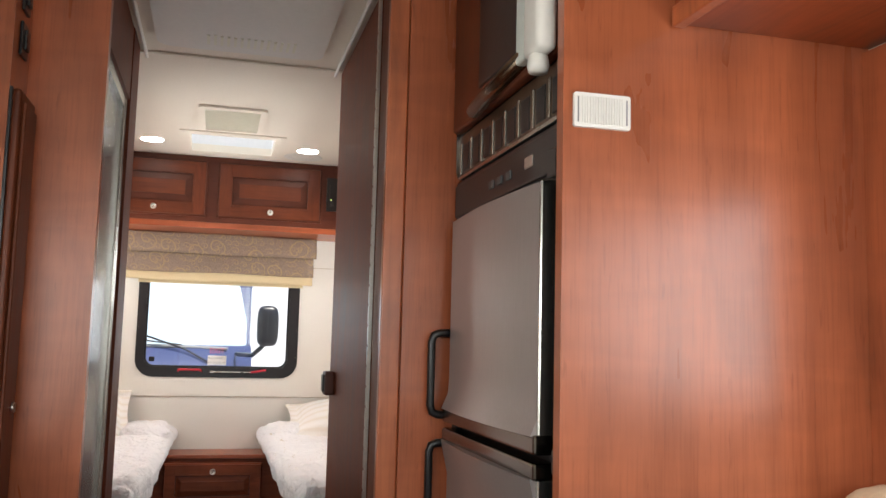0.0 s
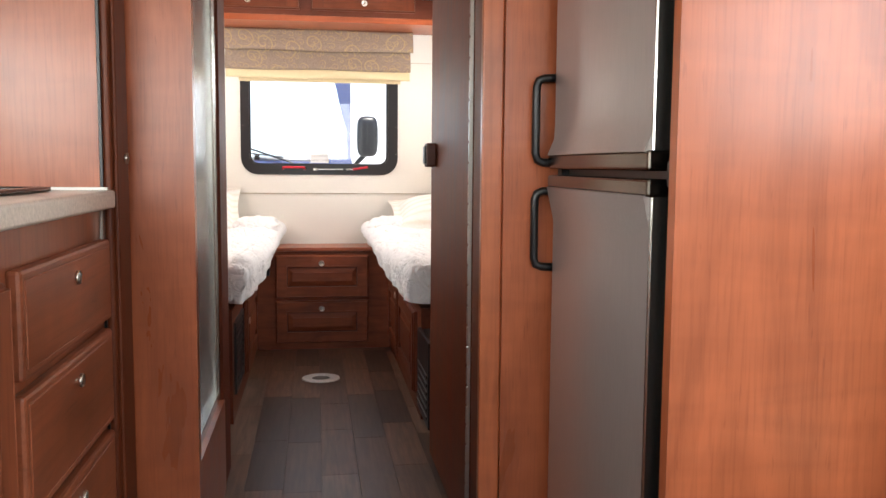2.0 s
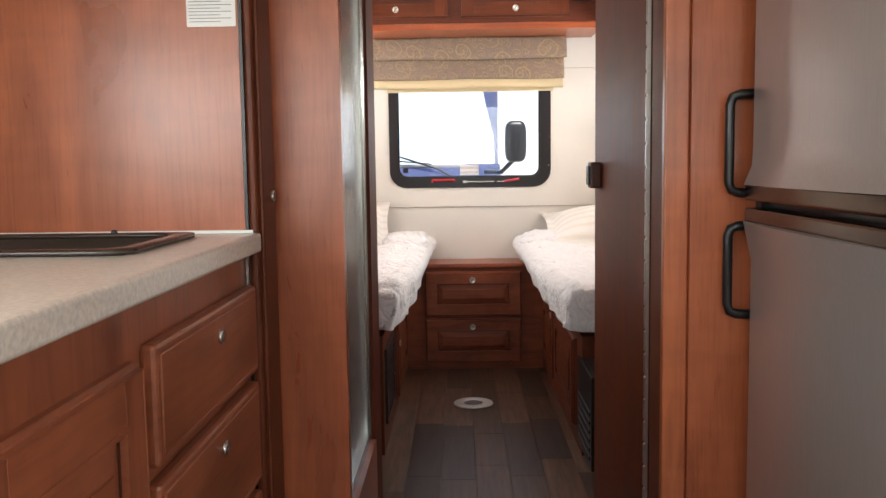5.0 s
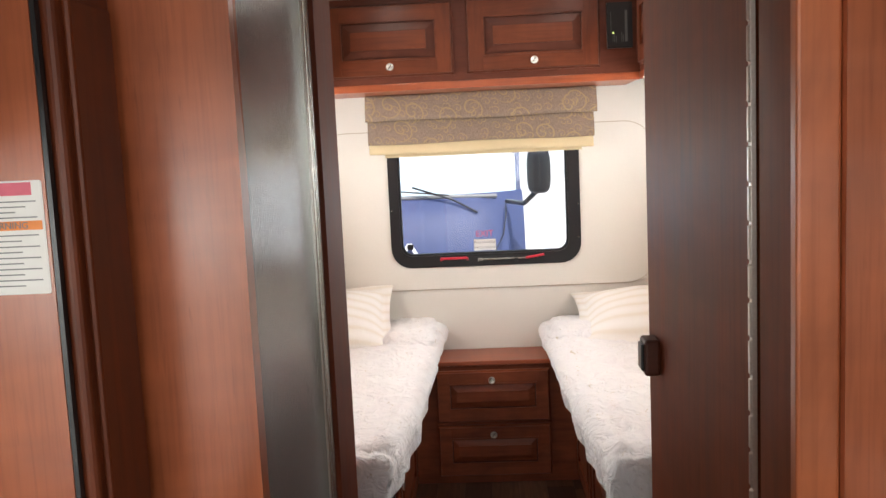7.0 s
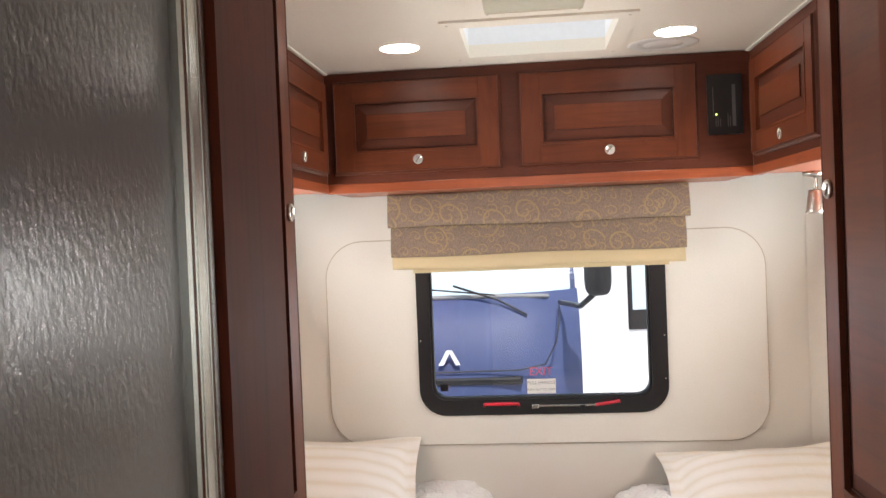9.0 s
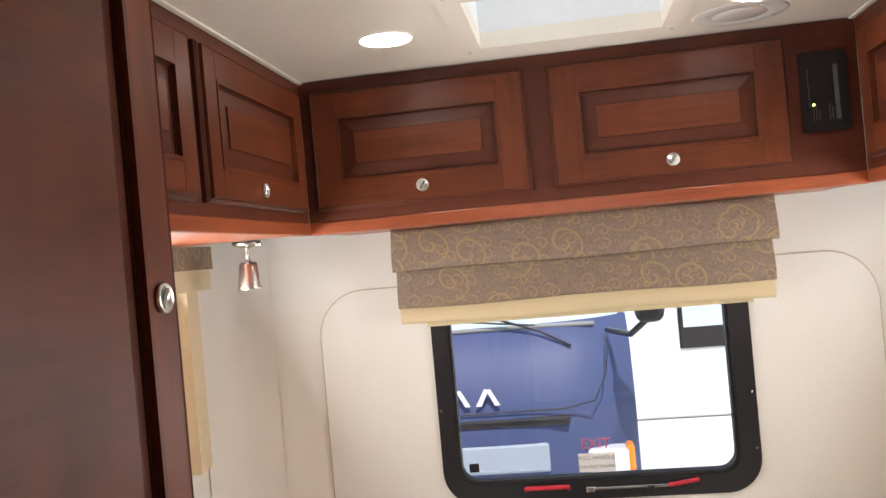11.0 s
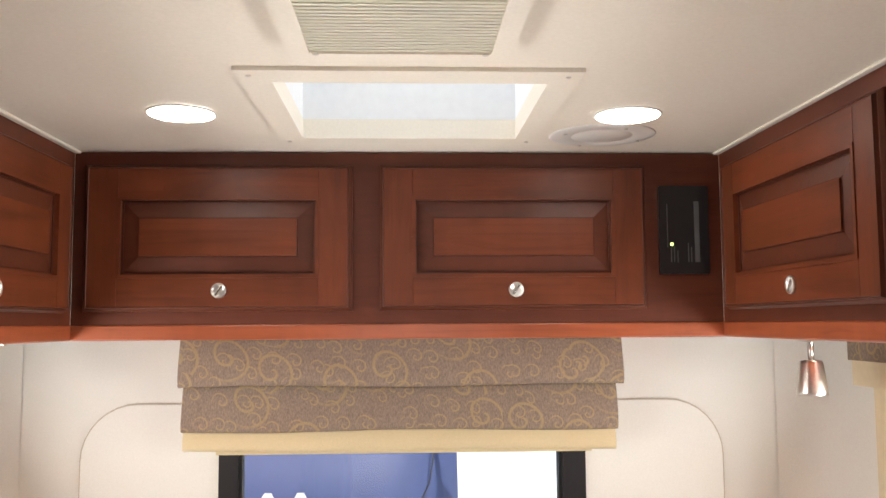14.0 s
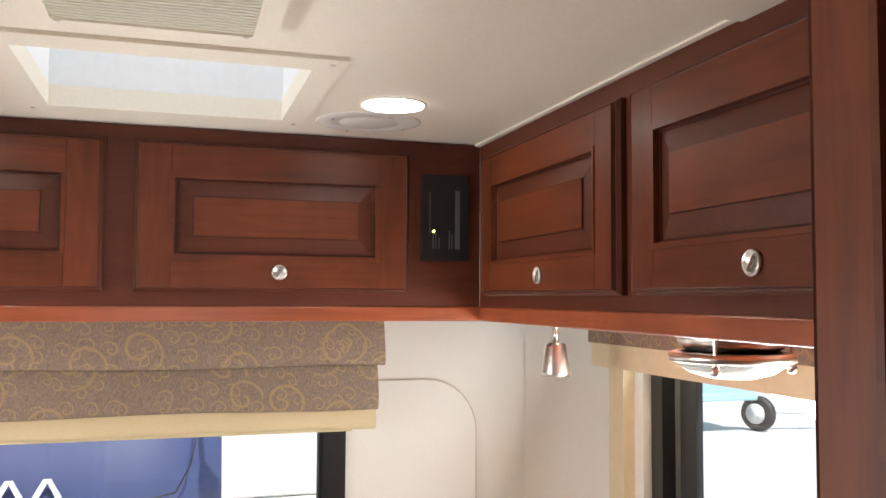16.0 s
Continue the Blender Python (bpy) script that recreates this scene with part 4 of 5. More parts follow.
def wall_vent():
    v = root("wall_vent", (0.496, 1.05, 1.438), "small white ribbed plastic vent plate", "vent")
    P = facing("y", 1.0498, -1)
    part("plate", slab(rounded(0.455, 0.537, 1.438, 1.485, 0.003, 3), 0.0, 0.006, P), M_WHITE, v)
    part("slot", slab(rect(0.4595, 0.4615, 1.444, 1.479), 0.006, 0.0064, P), M_INK, v)
    part("slot", slab(rect(0.5305, 0.5325, 1.444, 1.479), 0.006, 0.0064, P), M_INK, v)
    for i in range(16):
        u = 0.466 + i * 0.0039
        part("rib", slab(rect(u, u + 0.0018, 1.443, 1.480), 0.006, 0.0075, P), M_WHITE, v)


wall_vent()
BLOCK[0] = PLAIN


setting("panel_dinette_side", box(1.082, XR - 0.002, 0.96, 1.2355, 0.30, 1.688), M_PANEL_Z, "cherry laminate lining beside the dinette")


def dinette_cabinet():
    c = root("overhead_cabinet", (0.71, 0.6, 1.69), "cherry overhead cabinet above the dinette", "cabinet")
    # redder, darker wood than the panels puts bounce-only light into the body colour
    part("body", box(0.716, XR - 0.002, 0.10, 1.234, 1.697, ZC - 0.002), M_RAIL_Y, c)
    part("light_rail", box(0.708, 0.73, 0.10, 1.232, 1.689, 1.725, 0.003), M_EDGE_Z, c)


dinette_cabinet()


def cushion(cx, cy, cz, sx, sy, sz, power=4.0, n=20, wrinkle=0.004, seed=0.0):
    """A stuffed block: a cube pushed out towards a superellipsoid."""
    bm = bmesh.new()
    bmesh.ops.create_cube(bm, size=2.0)
    bmesh.ops.subdivide_edges(bm, edges=bm.edges[:], cuts=n, use_grid_fill=True)
    for v in bm.verts:
        p = v.co
        r = (abs(p.x) ** power + abs(p.y) ** power + abs(p.z) ** power) ** (1 / power)
        q = p / r
        w = wrinkle * noise.noise(Vector((q.x * 3 + seed, q.y * 3, q.z * 3)))
        v.co = Vector((cx + q.x * (sx / 2 + w), cy + q.y * (sy / 2 + w), cz + q.z * (sz / 2 + w)))
    return bm


def dinette_seat():
    s = root("dinette_seat", (0.90, 0.75, 0), "cream leather dinette seat against the cherry panel", "seat")
    part("base", box(0.86, XR - 0.004, 0.62, 1.230, 0.0, 0.297, 0.004), M_PANEL_Z, s)
    part("seat_cushion", cushion(0.97, 0.90, 0.38, 0.22, 0.55, 0.17, 6, 14), M_LEATHER, s, "", True)
    bm = cushion(1.018, 1.125, 0.67, 0.142, 0.20, 0.58, 3.2, 16)
    for v in bm.verts:
        v.co.x -= 0.16 * max(0.0, 0.95 - v.co.z) * (1 if v.co.x < 1.018 else 0.1)
    part("backrest", bm, M_LEATHER, s, "padded cream leather backrest", True)


dinette_seat()


# ---- galley ----
def galley():
    c = root("galley_cabinet", (-0.44, 1.0, 0), "stained cherry galley base cabinet with drawers", "cabinet")
    part("body", box(XL + 0.002, -0.436, -0.20, 1.935, 0.0, 0.895), M_GALLEY_Z, c)
    P = facing("x", -0.436, 1)
    for z0, z1 in ((0.668, 0.834), (0.452, 0.648), (0.115, 0.432)):
        d = part("drawer", box(-0.437, -0.414, 1.36, 1.915, z0, z1, 0.007, 2), M_GALLEY_Y, c)
        part("drawer_field", box(-0.416, -0.4125, 1.375, 1.900, z0 + 0.014, z1 - 0.014, 0.003, 1), M_GALLEY_Y, d)
        knob(d, P, 1.650, z1 - 0.047, 0.0235, 0.0125)
    panel_door(c, "door", P, 0.926, 1.322, 0.115, 0.822, M_GALLEY_Y, M_GALLEY_Z, 0.022, 0.065, glaze=False)
    panel_door(c, "door", P, 0.48, 0.89, 0.115, 0.822, M_GALLEY_Y, M_GALLEY_Z, 0.022, 0.065, glaze=False)
    part("end_bracket", box(-0.434, -0.428, 1.918, 1.934, 0.83, 0.895), M_ALU, c, "small metal bracket")
    t = root("worktop", (-0.7, 0.9, 0.895), "speckled beige laminate worktop with rounded edge", "worktop")
    sx0, sx1, sy0, sy1 = -0.93, -0.515, 1.53, 1.855
    bm = bmesh.new()
    for a in ((XL + 0.002, -0.415, -0.20, sy0), (XL + 0.002, -0.415, sy1, 1.9355), (sx1, -0.415, sy0, sy1), (XL + 0.002, sx0, sy0, sy1)):
        box(*a, 0.8965, 0.933, 0, 1, bm)
    bmesh.ops.remove_doubles(bm, verts=bm.verts[:], dist=1e-5)
    part("slab", bm, M_COUNTER, t)
    part("front_edge", box(-0.4195, -0.406, -0.20, 1.940, 0.8962, 0.9332, 0.006, 3), M_COUNTER, t)
    part("back_strip", box(XL + 0.004, -0.42, 1.928, 1.9358, 0.9334, 0.939), M_WHITE, t, "white caulk line")
    s = root("sink", (-0.72, 1.69, 0.79), "dark brown composite sink set into the worktop", "sink")
    Pz = facing("z", 0.934, 1)
    part("rim", ring(rounded(sx0 - 0.012, sx1 + 0.012, sy0 - 0.012, sy1 + 0.012, 0.04), rounded(sx0 + 0.018, sx1 - 0.018, sy0 + 0.018, sy1 - 0.018, 0.045), 0.0, 0.008, Pz), M_SINK, s, "", True)
    bm = bmesh.new()
    rows = [[bm.verts.new((u, v, z)) for u, v in rounded(sx0 + e, sx1 - e, sy0 + e, sy1 - e, 0.045)] for e, z in ((0.010, 0.938), (0.018, 0.934), (0.024, 0.85), (0.045, 0.80), (0.10, 0.79))]
    for a, b in zip(rows, rows[1:]):
        for i in range(len(a)):
            bm.faces.new((a[i], a[(i + 1) % len(a)], b[(i + 1) % len(a)], b[i]))
    bm.faces.new(rows[-1])
    part("basin", bm, M_SINK, s, "", True)
    part("drain", lathe([(0.04, 0.7905), (0.04, 0.793), (0.03, 0.794), (0.028, 0.7915), (0.001, 0.7915)], Matrix.Translation((-0.72, 1.69, 0)), 24), M_NICKEL, s, "", True)
    for x in (-0.90, -0.66):
        part("clip", lathe([(0.006, 0.941), (0.006, 0.946), (0.003, 0.948)], Matrix.Translation((x, sy1 + 0.002, 0)), 12), M_BLACK, s)


galley()
setting("partition_galley_end", box(XL + 0.002, -0.436, 1.9365, 2.100, 0, ZC - 0.002), M_PANEL_Z, "cherry laminate panel at the end of the galley")


def narrow_door():
    """The narrow upright cupboard door on the end of the galley."""
    d = root("narrow_cupboard_door", (-0.42, 2.02, 0.1), "narrow stained cherry cupboard door with moulded edge", "cabinet door")
    part("leaf", box(-0.434, -0.414, 1.948, 2.094, 0.10, 1.675, 0.008, 3), M_STAIN_Z, d)
    part("field", box(-0.416, -0.406, 1.966, 2.078, 0.13, 1.650, 0.005, 2), M_STAIN_Z, d)
    knob(d, facing("x", -0.406, 1), 2.045, 1.000, 0.0, 0.012)
    part("edge_gap", box(-0.4355, -0.430, 1.9375, 1.947, 0.10, 1.675), M_BLACK, d)
    for z in (1.76, 1.86):
        s = root("rocker_switch", (-0.43, 2.02, z), "black rocker switch on the cherry panel", "switch", "galley switches")
        part("plate", box(-0.4355, -0.428, 1.985, 2.045, z, z + 0.075, 0.003), M_BLACK, s)
        part("rocker", box(-0.430, -0.422, 2.000, 2.030, z + 0.015, z + 0.060, 0.003), M_BLACK, s)


narrow_door()


def warning_label():
    P = facing("y", 1.9365, -1)
    w = root("warning_label", (-0.486, 1.936, 1.325), "white printed warning label with an orange band", "label")
    part("paper", slab(rounded(-0.533, -0.440, 1.325, 1.450, 0.003, 3), 0.0, 0.0006, P), M_PAPER, w)
    part("danger_band", slab(rect(-0.530, -0.452, 1.434, 1.448), 0.0006, 0.0010, P), M_PINK, w)
    part("warning_band", slab(rect(-0.530, -0.443, 1.396, 1.406), 0.0006, 0.0010, P), M_ORANGE, w)
    m = pose(-0.484, 1.9365 - 0.0014, 1.401, 90, 0, 0)
    writing("warning_word", "WARNING", 0.0105, m, M_INK, w)
    for i in range(5):
        z = 1.428 - i * 0.0058
        part("print_line", slab(rect(-0.528, -0.448 - 0.012 * (i % 3), z - 0.0014, z), 0.0006, 0.0009, P), M_INK, w)
    for i in range(10):
        z = 1.391 - i * 0.0062
        part("print_line", slab(rect(-0.528, -0.448 - 0.010 * ((i * 2) % 4), z - 0.0014, z), 0.0006, 0.0009, P), M_INK, w)


warning_label()

for bx in (-0.632, -0.785):
    b = root("wall_bracket", (bx, 1.93, 1.41), "small black plastic bracket on the cherry panel", "bracket", "galley brackets")
    part("plate", box(bx - 0.025, bx + 0.025, 1.922, 1.9362, 1.405, 1.47, 0.006), M_BLACK, b)
    part("arm", box(bx - 0.016, bx + 0.016, 1.896, 1.924, 1.400, 1.432, 0.008), M_BLACK, b)
    part("pin", lathe([(0.007, 0), (0.007, 0.006), (0.002, 0.008)], Matrix.Translation((bx, 1.896, 1.416)) @ pose(0, 0, 0, 90), 12), M_NICKEL, b)

hood = root("range_hood", (-0.78, 1.4, 1.47), "bronze-grey range hood with a dark control recess over the galley", "hood")
M_HOOD = plain("bronze_grey_enamel", (0.20, 0.15, 0.125), 0.25, coat=0.4)
part("body", box(XL + 0.002, -0.540, 0.90, 1.925, 1.500, 1.80, 0.012, 3), M_HOOD, hood)
part("front_rail", box(-0.575, -0.528, 0.90, 1.925, 1.478, 1.520, 0.017, 4), M_HOOD, hood, "rounded glossy lower rail", True)
part("control_recess", box(-0.5415, -0.536, 1.20, 1.80, 1.535, 1.66, 0.003), M_BLACK, hood, "black control strip")
for y in (1.56, 1.68):
    part("switch", box(-0.537, -0.530, y, y + 0.05, 1.565, 1.59, 0.003), M_RUBBER, hood)
part("underside", box(XL + 0.03, -0.580, 0.93, 1.90, 1.488, 1.499), plain("pale_hood_filter", (0.55, 0.52, 0.47), 0.4, metal=0.4, grain=300), hood, "pale metal underside")


# ---- beds ----
def bed(xa, xw, sign, seed, grouping):
    """xa: the aisle side; xw: the wall. sign: +1 where the aisle lies towards +x."""
    b = root("bed", ((xa + xw) / 2, 4.1, 0), "single bed with a white quilted cover over a cherry base", "bed", "twin beds")
    y0, y1 = (3.360 if sign > 0 else 3.338), YR - 0.004
    lo, hi = min(xa, xw), max(xa, xw)
    part("base", box(lo + (0.002 if sign > 0 else 0), hi - (0.002 if sign < 0 else 0), y0, y1, 0.0, 0.44), M_STAIN_Y, b)
    part("mattress", cushion((xa + xw) / 2 - sign * 0.01, (y0 + y1) / 2 + 0.01, 0.535, hi - lo - 0.06, y1 - y0 - 0.05, 0.17, 8, 12), M_WHITEWASH, b, "", True)
    # quilt: a sheet that runs from the wall over the mattress and hangs down the aisle side
    bm = bmesh.new()
    nu, nv = 70, 90
    rows = []
    for i in range(nv + 1):
        fv = i / nv
        y = y0 - (0.04 if sign < 0 else -0.036) + (y1 - 0.02 - y0) * fv
        curl = max(0.0, 1 - fv / 0.05)
        far = max(0.0, (fv - 0.45) / 0.55)
        near = max(0.0, 1 - fv / 0.22)
        over = 0.072 + 0.070 * fv - 0.02 * near ** 1.5
        hem = 0.466 + 0.106 * fv
        row = []
        xe = xa + sign * over
        top = 0.645 + 0.03 * far
        for j in range(nu + 1):
            s = j / nu
            if s < 0.62:
                f = s / 0.62
                x = xw + sign * 0.02 + (xe - sign * 0.05 - xw - sign * 0.02) * f
                z = top + 0.012 * math.sin(f * 5 + fv * 3) - 0.02 * (1 - fv) * f
            else:
                f = (s - 0.62) / 0.38
                a = min(f / 0.35, 1.0) * math.pi / 2
                drop = max(0.0, (f - 0.35) / 0.65)
                x = xe - sign * 0.05 + sign * 0.05 * math.sin(a) - sign * (0.05 * drop * (0.3 + far))
                z = top - 0.02 * (1 - fv) - 0.05 * (1 - math.cos(a)) - drop * (top - 0.07 - hem + 0.010 * math.sin(y * 21 + seed))
            p = Vector((x * 7 + seed, y * 7, z * 7))
            w = 0.014 * noise.noise(p) + 0.008 * noise.noise(p * 2.3) + 0.0025 * noise.noise(p * 5)
            fade = 1.0 if s < 0.62 else 0.6
            rip = (0.008 * math.sin(y * 23 + seed + z * 4) + 0.006 * math.sin(y * 41 + z * 7)) * (s > 0.7) * (s - 0.7) / 0.3
            row.append(bm.verts.new((x + sign * (w * fade + rip), y + 0.02 * curl, z + w * (1 if s < 0.7 else 0.4) - 0.02 * curl ** 2 * (1 if s < 0.62 else (1 - s) / 0.38))))
        rows.append(row)
    # the near end turns down over the foot of the bed, round a soft corner
    first = rows[0]
    for k in range(1, 11):
        g = k / 10
        lap = []
        for v in first:
            c = v.co
            z = 0.466 + (c.z - 0.466) * (1 - max(0.0, (g - 0.2) / 0.8))
            back = 0.05 * g * g * max(0.0, 1 - abs(c.x - first[-1].co.x) / 0.2)
            lap.append(bm.verts.new((c.x - sign * back, c.y - 0.028 * math.sin(min(1.0, g * 3) * math.pi / 2), z)))
        rows.insert(0, lap)
    for r0, r1 in zip(rows, rows[1:]):
        for j in range(nu):
            bm.faces.new((r0[j], r0[j + 1], r1[j + 1], r1[j]))
    q = root("quilt", ((xa + xw) / 2, 4.1, 0.64), "rumpled white quilted bedspread with faint gold pattern", "bedspread", "bedspreads")
    ob = part("cover", bm, M_QUILT, q, "", True)
    sol = ob.modifiers.new("thick", "SOLIDIFY")
    sol.thickness, sol.offset = 0.012, 1.0
    # rolled end by the head of the bed
    roll = cushion(xa + sign * 0.005, 4.70, 0.625, 0.25, 0.36, 0.18, 2.8, 16, 0.012, seed)
    part("rolled_corner", roll, M_QUILT, q, "bunched corner of the bedspread", True)


bed(-0.307, XL, 1, 0.0, "left")
bed(0.410, XR, -1, 5.3, "right")


def pillow(cx, cy, cz, rx, ry, rz, sx=0.62, sy=0.44, seed=0.0):
    p = new("pillow")
    p.matrix_world = pose(cx, cy, cz, rx, ry, rz)
    tagged(p, "cream striped sateen pillow with a flat flange", "pillow", "pillows")
    bm = bmesh.new()
    n = 36
    for side in (1, -1):
        rows = []
        for i in range(n + 1):
            u = -1 + 2 * i / n
            row = []
            for j in range(n + 1):
                v = -1 + 2 * j / n
                e = max(abs(u), abs(v))
                body = max(0.0, (1 - abs(u / 0.86) ** 2.4)) * max(0.0, (1 - abs(v / 0.82) ** 2.4)) if abs(u) < 0.86 and abs(v) < 0.82 else 0.0
                h = 0.095 * body ** 0.6 if body > 0 else 0.0
                h += 0.004 + 0.006 * noise.noise(Vector((u * 3 + seed, v * 3, side)))
                x, y = sx / 2 * u * (0.93 + 0.10 * v * v), sy / 2 * v * (0.92 + 0.12 * u * u)
                row.append(bm.verts.new((x, y, side * h + 0.022 * (u * v) ** 3 + 0.015 * u * u)))
            rows.append(row)
        for a, b in zip(rows, rows[1:]):
            for j in range(n):
                bm.faces.new((a[j], a[j + 1], b[j + 1], b[j]))
    bmesh.ops.remove_doubles(bm, verts=bm.verts[:], dist=0.0005)
    me = bpy.data.meshes.new("pillow_case")
    bmesh.ops.recalc_face_normals(bm, faces=bm.faces)
    bm.to_mesh(me)
    bm.free()
    for f in me.polygons:
        f.use_smooth = True
    me.materials.append(M_STRIPE)
    ob = new("pillow_case", me)
    ob.parent = p


pillow(-0.70, 4.69, 0.745, 29, 5, 11, 0.66, 0.50, seed=1.0)
pillow(0.75, 4.68, 0.732, 20, -4, -6, 0.70, 0.48, seed=4.0)


def night_chest():
    c = root("drawer_chest", (0.05, 4.7, 0), "cherry two-drawer chest between the beds", "chest")
    yf = 4.706
    part("body", box(-0.303, 0.406, yf, YR - 0.012, 0.0, 0.528), M_CHEST_X, c)
    part("top", box(-0.303, 0.406, yf - 0.015, YR - 0.012, 0.530, 0.550, 0.004), M_RAIL_X, c, "bright cherry top")
    P = facing("y", yf, -1)
    for z0, z1 in ((0.280, 0.508), (0.036, 0.264)):
        panel_door(c, "drawer", P, -0.205, 0.288, z0, z1, M_CHEST_X, M_CHEST_X, 0.022, 0.055, knob_at=(0.038, z1 - 0.042), glaze=False)


night_chest()


def bed_side_fittings():
    P = facing("x", 0.410, -1)
    d = root("bed_locker_door", (0.41, 3.9, 0.08), "raised-panel cherry locker door in the bed base", "cabinet door")
    panel_door(d, "door", P, 3.47, 4.10, 0.075, 0.405, M_STAIN_Y, M_STAIN_Z, 0.020, 0.06, glaze=False)
    panel_door(d, "door", P, 4.14, 4.62, 0.075, 0.405, M_STAIN_Y, M_STAIN_Z, 0.020, 0.06, knob_at=(4.22, 0.36), glaze=False)
    k = root("power_centre", (0.45, 3.2, 0.02), "black metal power panel with a hinged cover", "power panel")
    part("housing", box(0.415, 0.50, 3.02, 3.372, 0.03, 0.36, 0.004), M_BLACK, k)
    bm = box(0.398, 0.412, 3.03, 3.360, 0.05, 0.365, 0.004)
    part("cover", bm, M_BLACK, k)
    for i in range(6):
        part("louvre", box(0.394, 0.399, 3.06, 3.33, 0.08 + i * 0.03, 0.092 + i * 0.03, 0.002), M_BLACK, k)
    P2 = facing("x", -0.307, 1)
    d2 = root("bed_locker_door", (-0.307, 4.2, 0.08), "raised-panel cherry locker door in the bed base", "cabinet door")
    panel_door(d2, "door", P2, 3.86, 4.50, 0.075, 0.405, M_STAIN_Y, M_STAIN_Z, 0.020, 0.06, knob_at=(3.93, 0.30), glaze=False)
    g = root("furnace_grille", (-0.307, 3.6, 0.1), "black louvred furnace grille in the bed base", "vent")
    part("frame", ring(rect(3.42, 3.78, 0.10, 0.38), rect(3.44, 3.76, 0.12, 0.36), 0.0, 0.010, P2), M_BLACK, g)
    for i in range(9):
        part("louvre", slab(rect(3.44, 3.76, 0.125 + i * 0.026, 0.139 + i * 0.026), 0.0, 0.007, P2), M_BLACK, g)
    o = root("outlet", (-0.30, 4.62, 0.42), "black socket box under the quilt edge", "outlet")
    part("box", box(-0.2995, -0.235, 4.690, 4.7055, 0.40, 0.47, 0.003), M_BLACK, o)


bed_side_fittings()

cap = root("floor_vent", (0.028, 4.045, 0.0), "round polished table-leg socket in the floor", "floor socket")
M0 = Matrix.Translation((0.028, 4.045, 0.0))
part("flange", lathe([(0.088, 0.0), (0.086, 0.004), (0.078, 0.006), (0.045, 0.005), (0.042, 0.002)], M0, 36), plain("satin_socket_metal", (0.72, 0.72, 0.70), 0.35, metal=0.3), cap, "", True)
part("insert", lathe([(0.042, 0.0005), (0.040, 0.003), (0.001, 0.0035)], M0, 28), plain("grey_socket_insert", (0.20, 0.19, 0.18), 0.5), cap, "grey centre plug", True)

# aisle ceiling air unit
u = root("ceiling_air_unit", (0.06, 2.3, ZC), "white ceiling air conditioner panel with a slatted grille", "air conditioner")
Pc = facing("z", ZC, -1)
part("shroud", slab(rounded(-0.212, 0.302, 2.16, 2.785, 0.05, 5), 0.0, 0.016, Pc), M_WHITE, u)
part("inner_panel", slab(rounded(-0.19, 0.28, 2.18, 2.765, 0.04, 5), 0.016, 0.022, Pc), M_WHITE, u)
for i in range(14):
    x = -0.06 + i * 0.02
    part("slat", box(x, x + 0.008, 2.62, 2.70, ZC - 0.026, ZC - 0.0215), M_ALMOND, u)
for nm, x in (("trim_aisle_left", -0.255), ("trim_aisle_right", 0.372)):
    setting(nm, box(x - 0.006, x + 0.004, 2.0, 2.95, ZC - 0.014, ZC - 0.001, 0.003, 1), M_WHITE, "thin white trim along the aisle ceiling")

# ---- outside ----
M_PAVE = plain("pale_concrete", (0.62, 0.61, 0.58), 0.8, grain=20, vary=0.1)
M_BLUE = plain("blue_vehicle_paint", (0.042, 0.060, 0.150), 0.6, grain=10, vary=0.05, bump=0.0, coat=0.0)
M_WHITEPAINT = plain("white_vehicle_paint", (0.75, 0.75, 0.75), 0.3, vary=0.03, bump=0.0, coat=0.3)
# opaque pale glass; the sky's reflection is put into the base colour
M_SCREEN = plain("sky_toned_glass", (0.55, 0.68, 0.74), 0.08, vary=0.05, bump=0.0, coat=0.6)
M_LAMP = plain("headlamp_lens", (0.7, 0.7, 0.7), 0.1, vary=0.02, bump=0.0, coat=0.5)
M_AMBER = plain("amber_lens", (0.8, 0.22, 0.02), 0.15, vary=0.02, bump=0.0)
GZ = -0.80
bm = bmesh.new()
bmesh.ops.create_grid(bm, x_segments=24, y_segments=24, size=400)
bm.transform(Matrix.Translation((0, 0, GZ)))
setting("ground", bm, M_PAVE, "pale sunlit concrete lot")


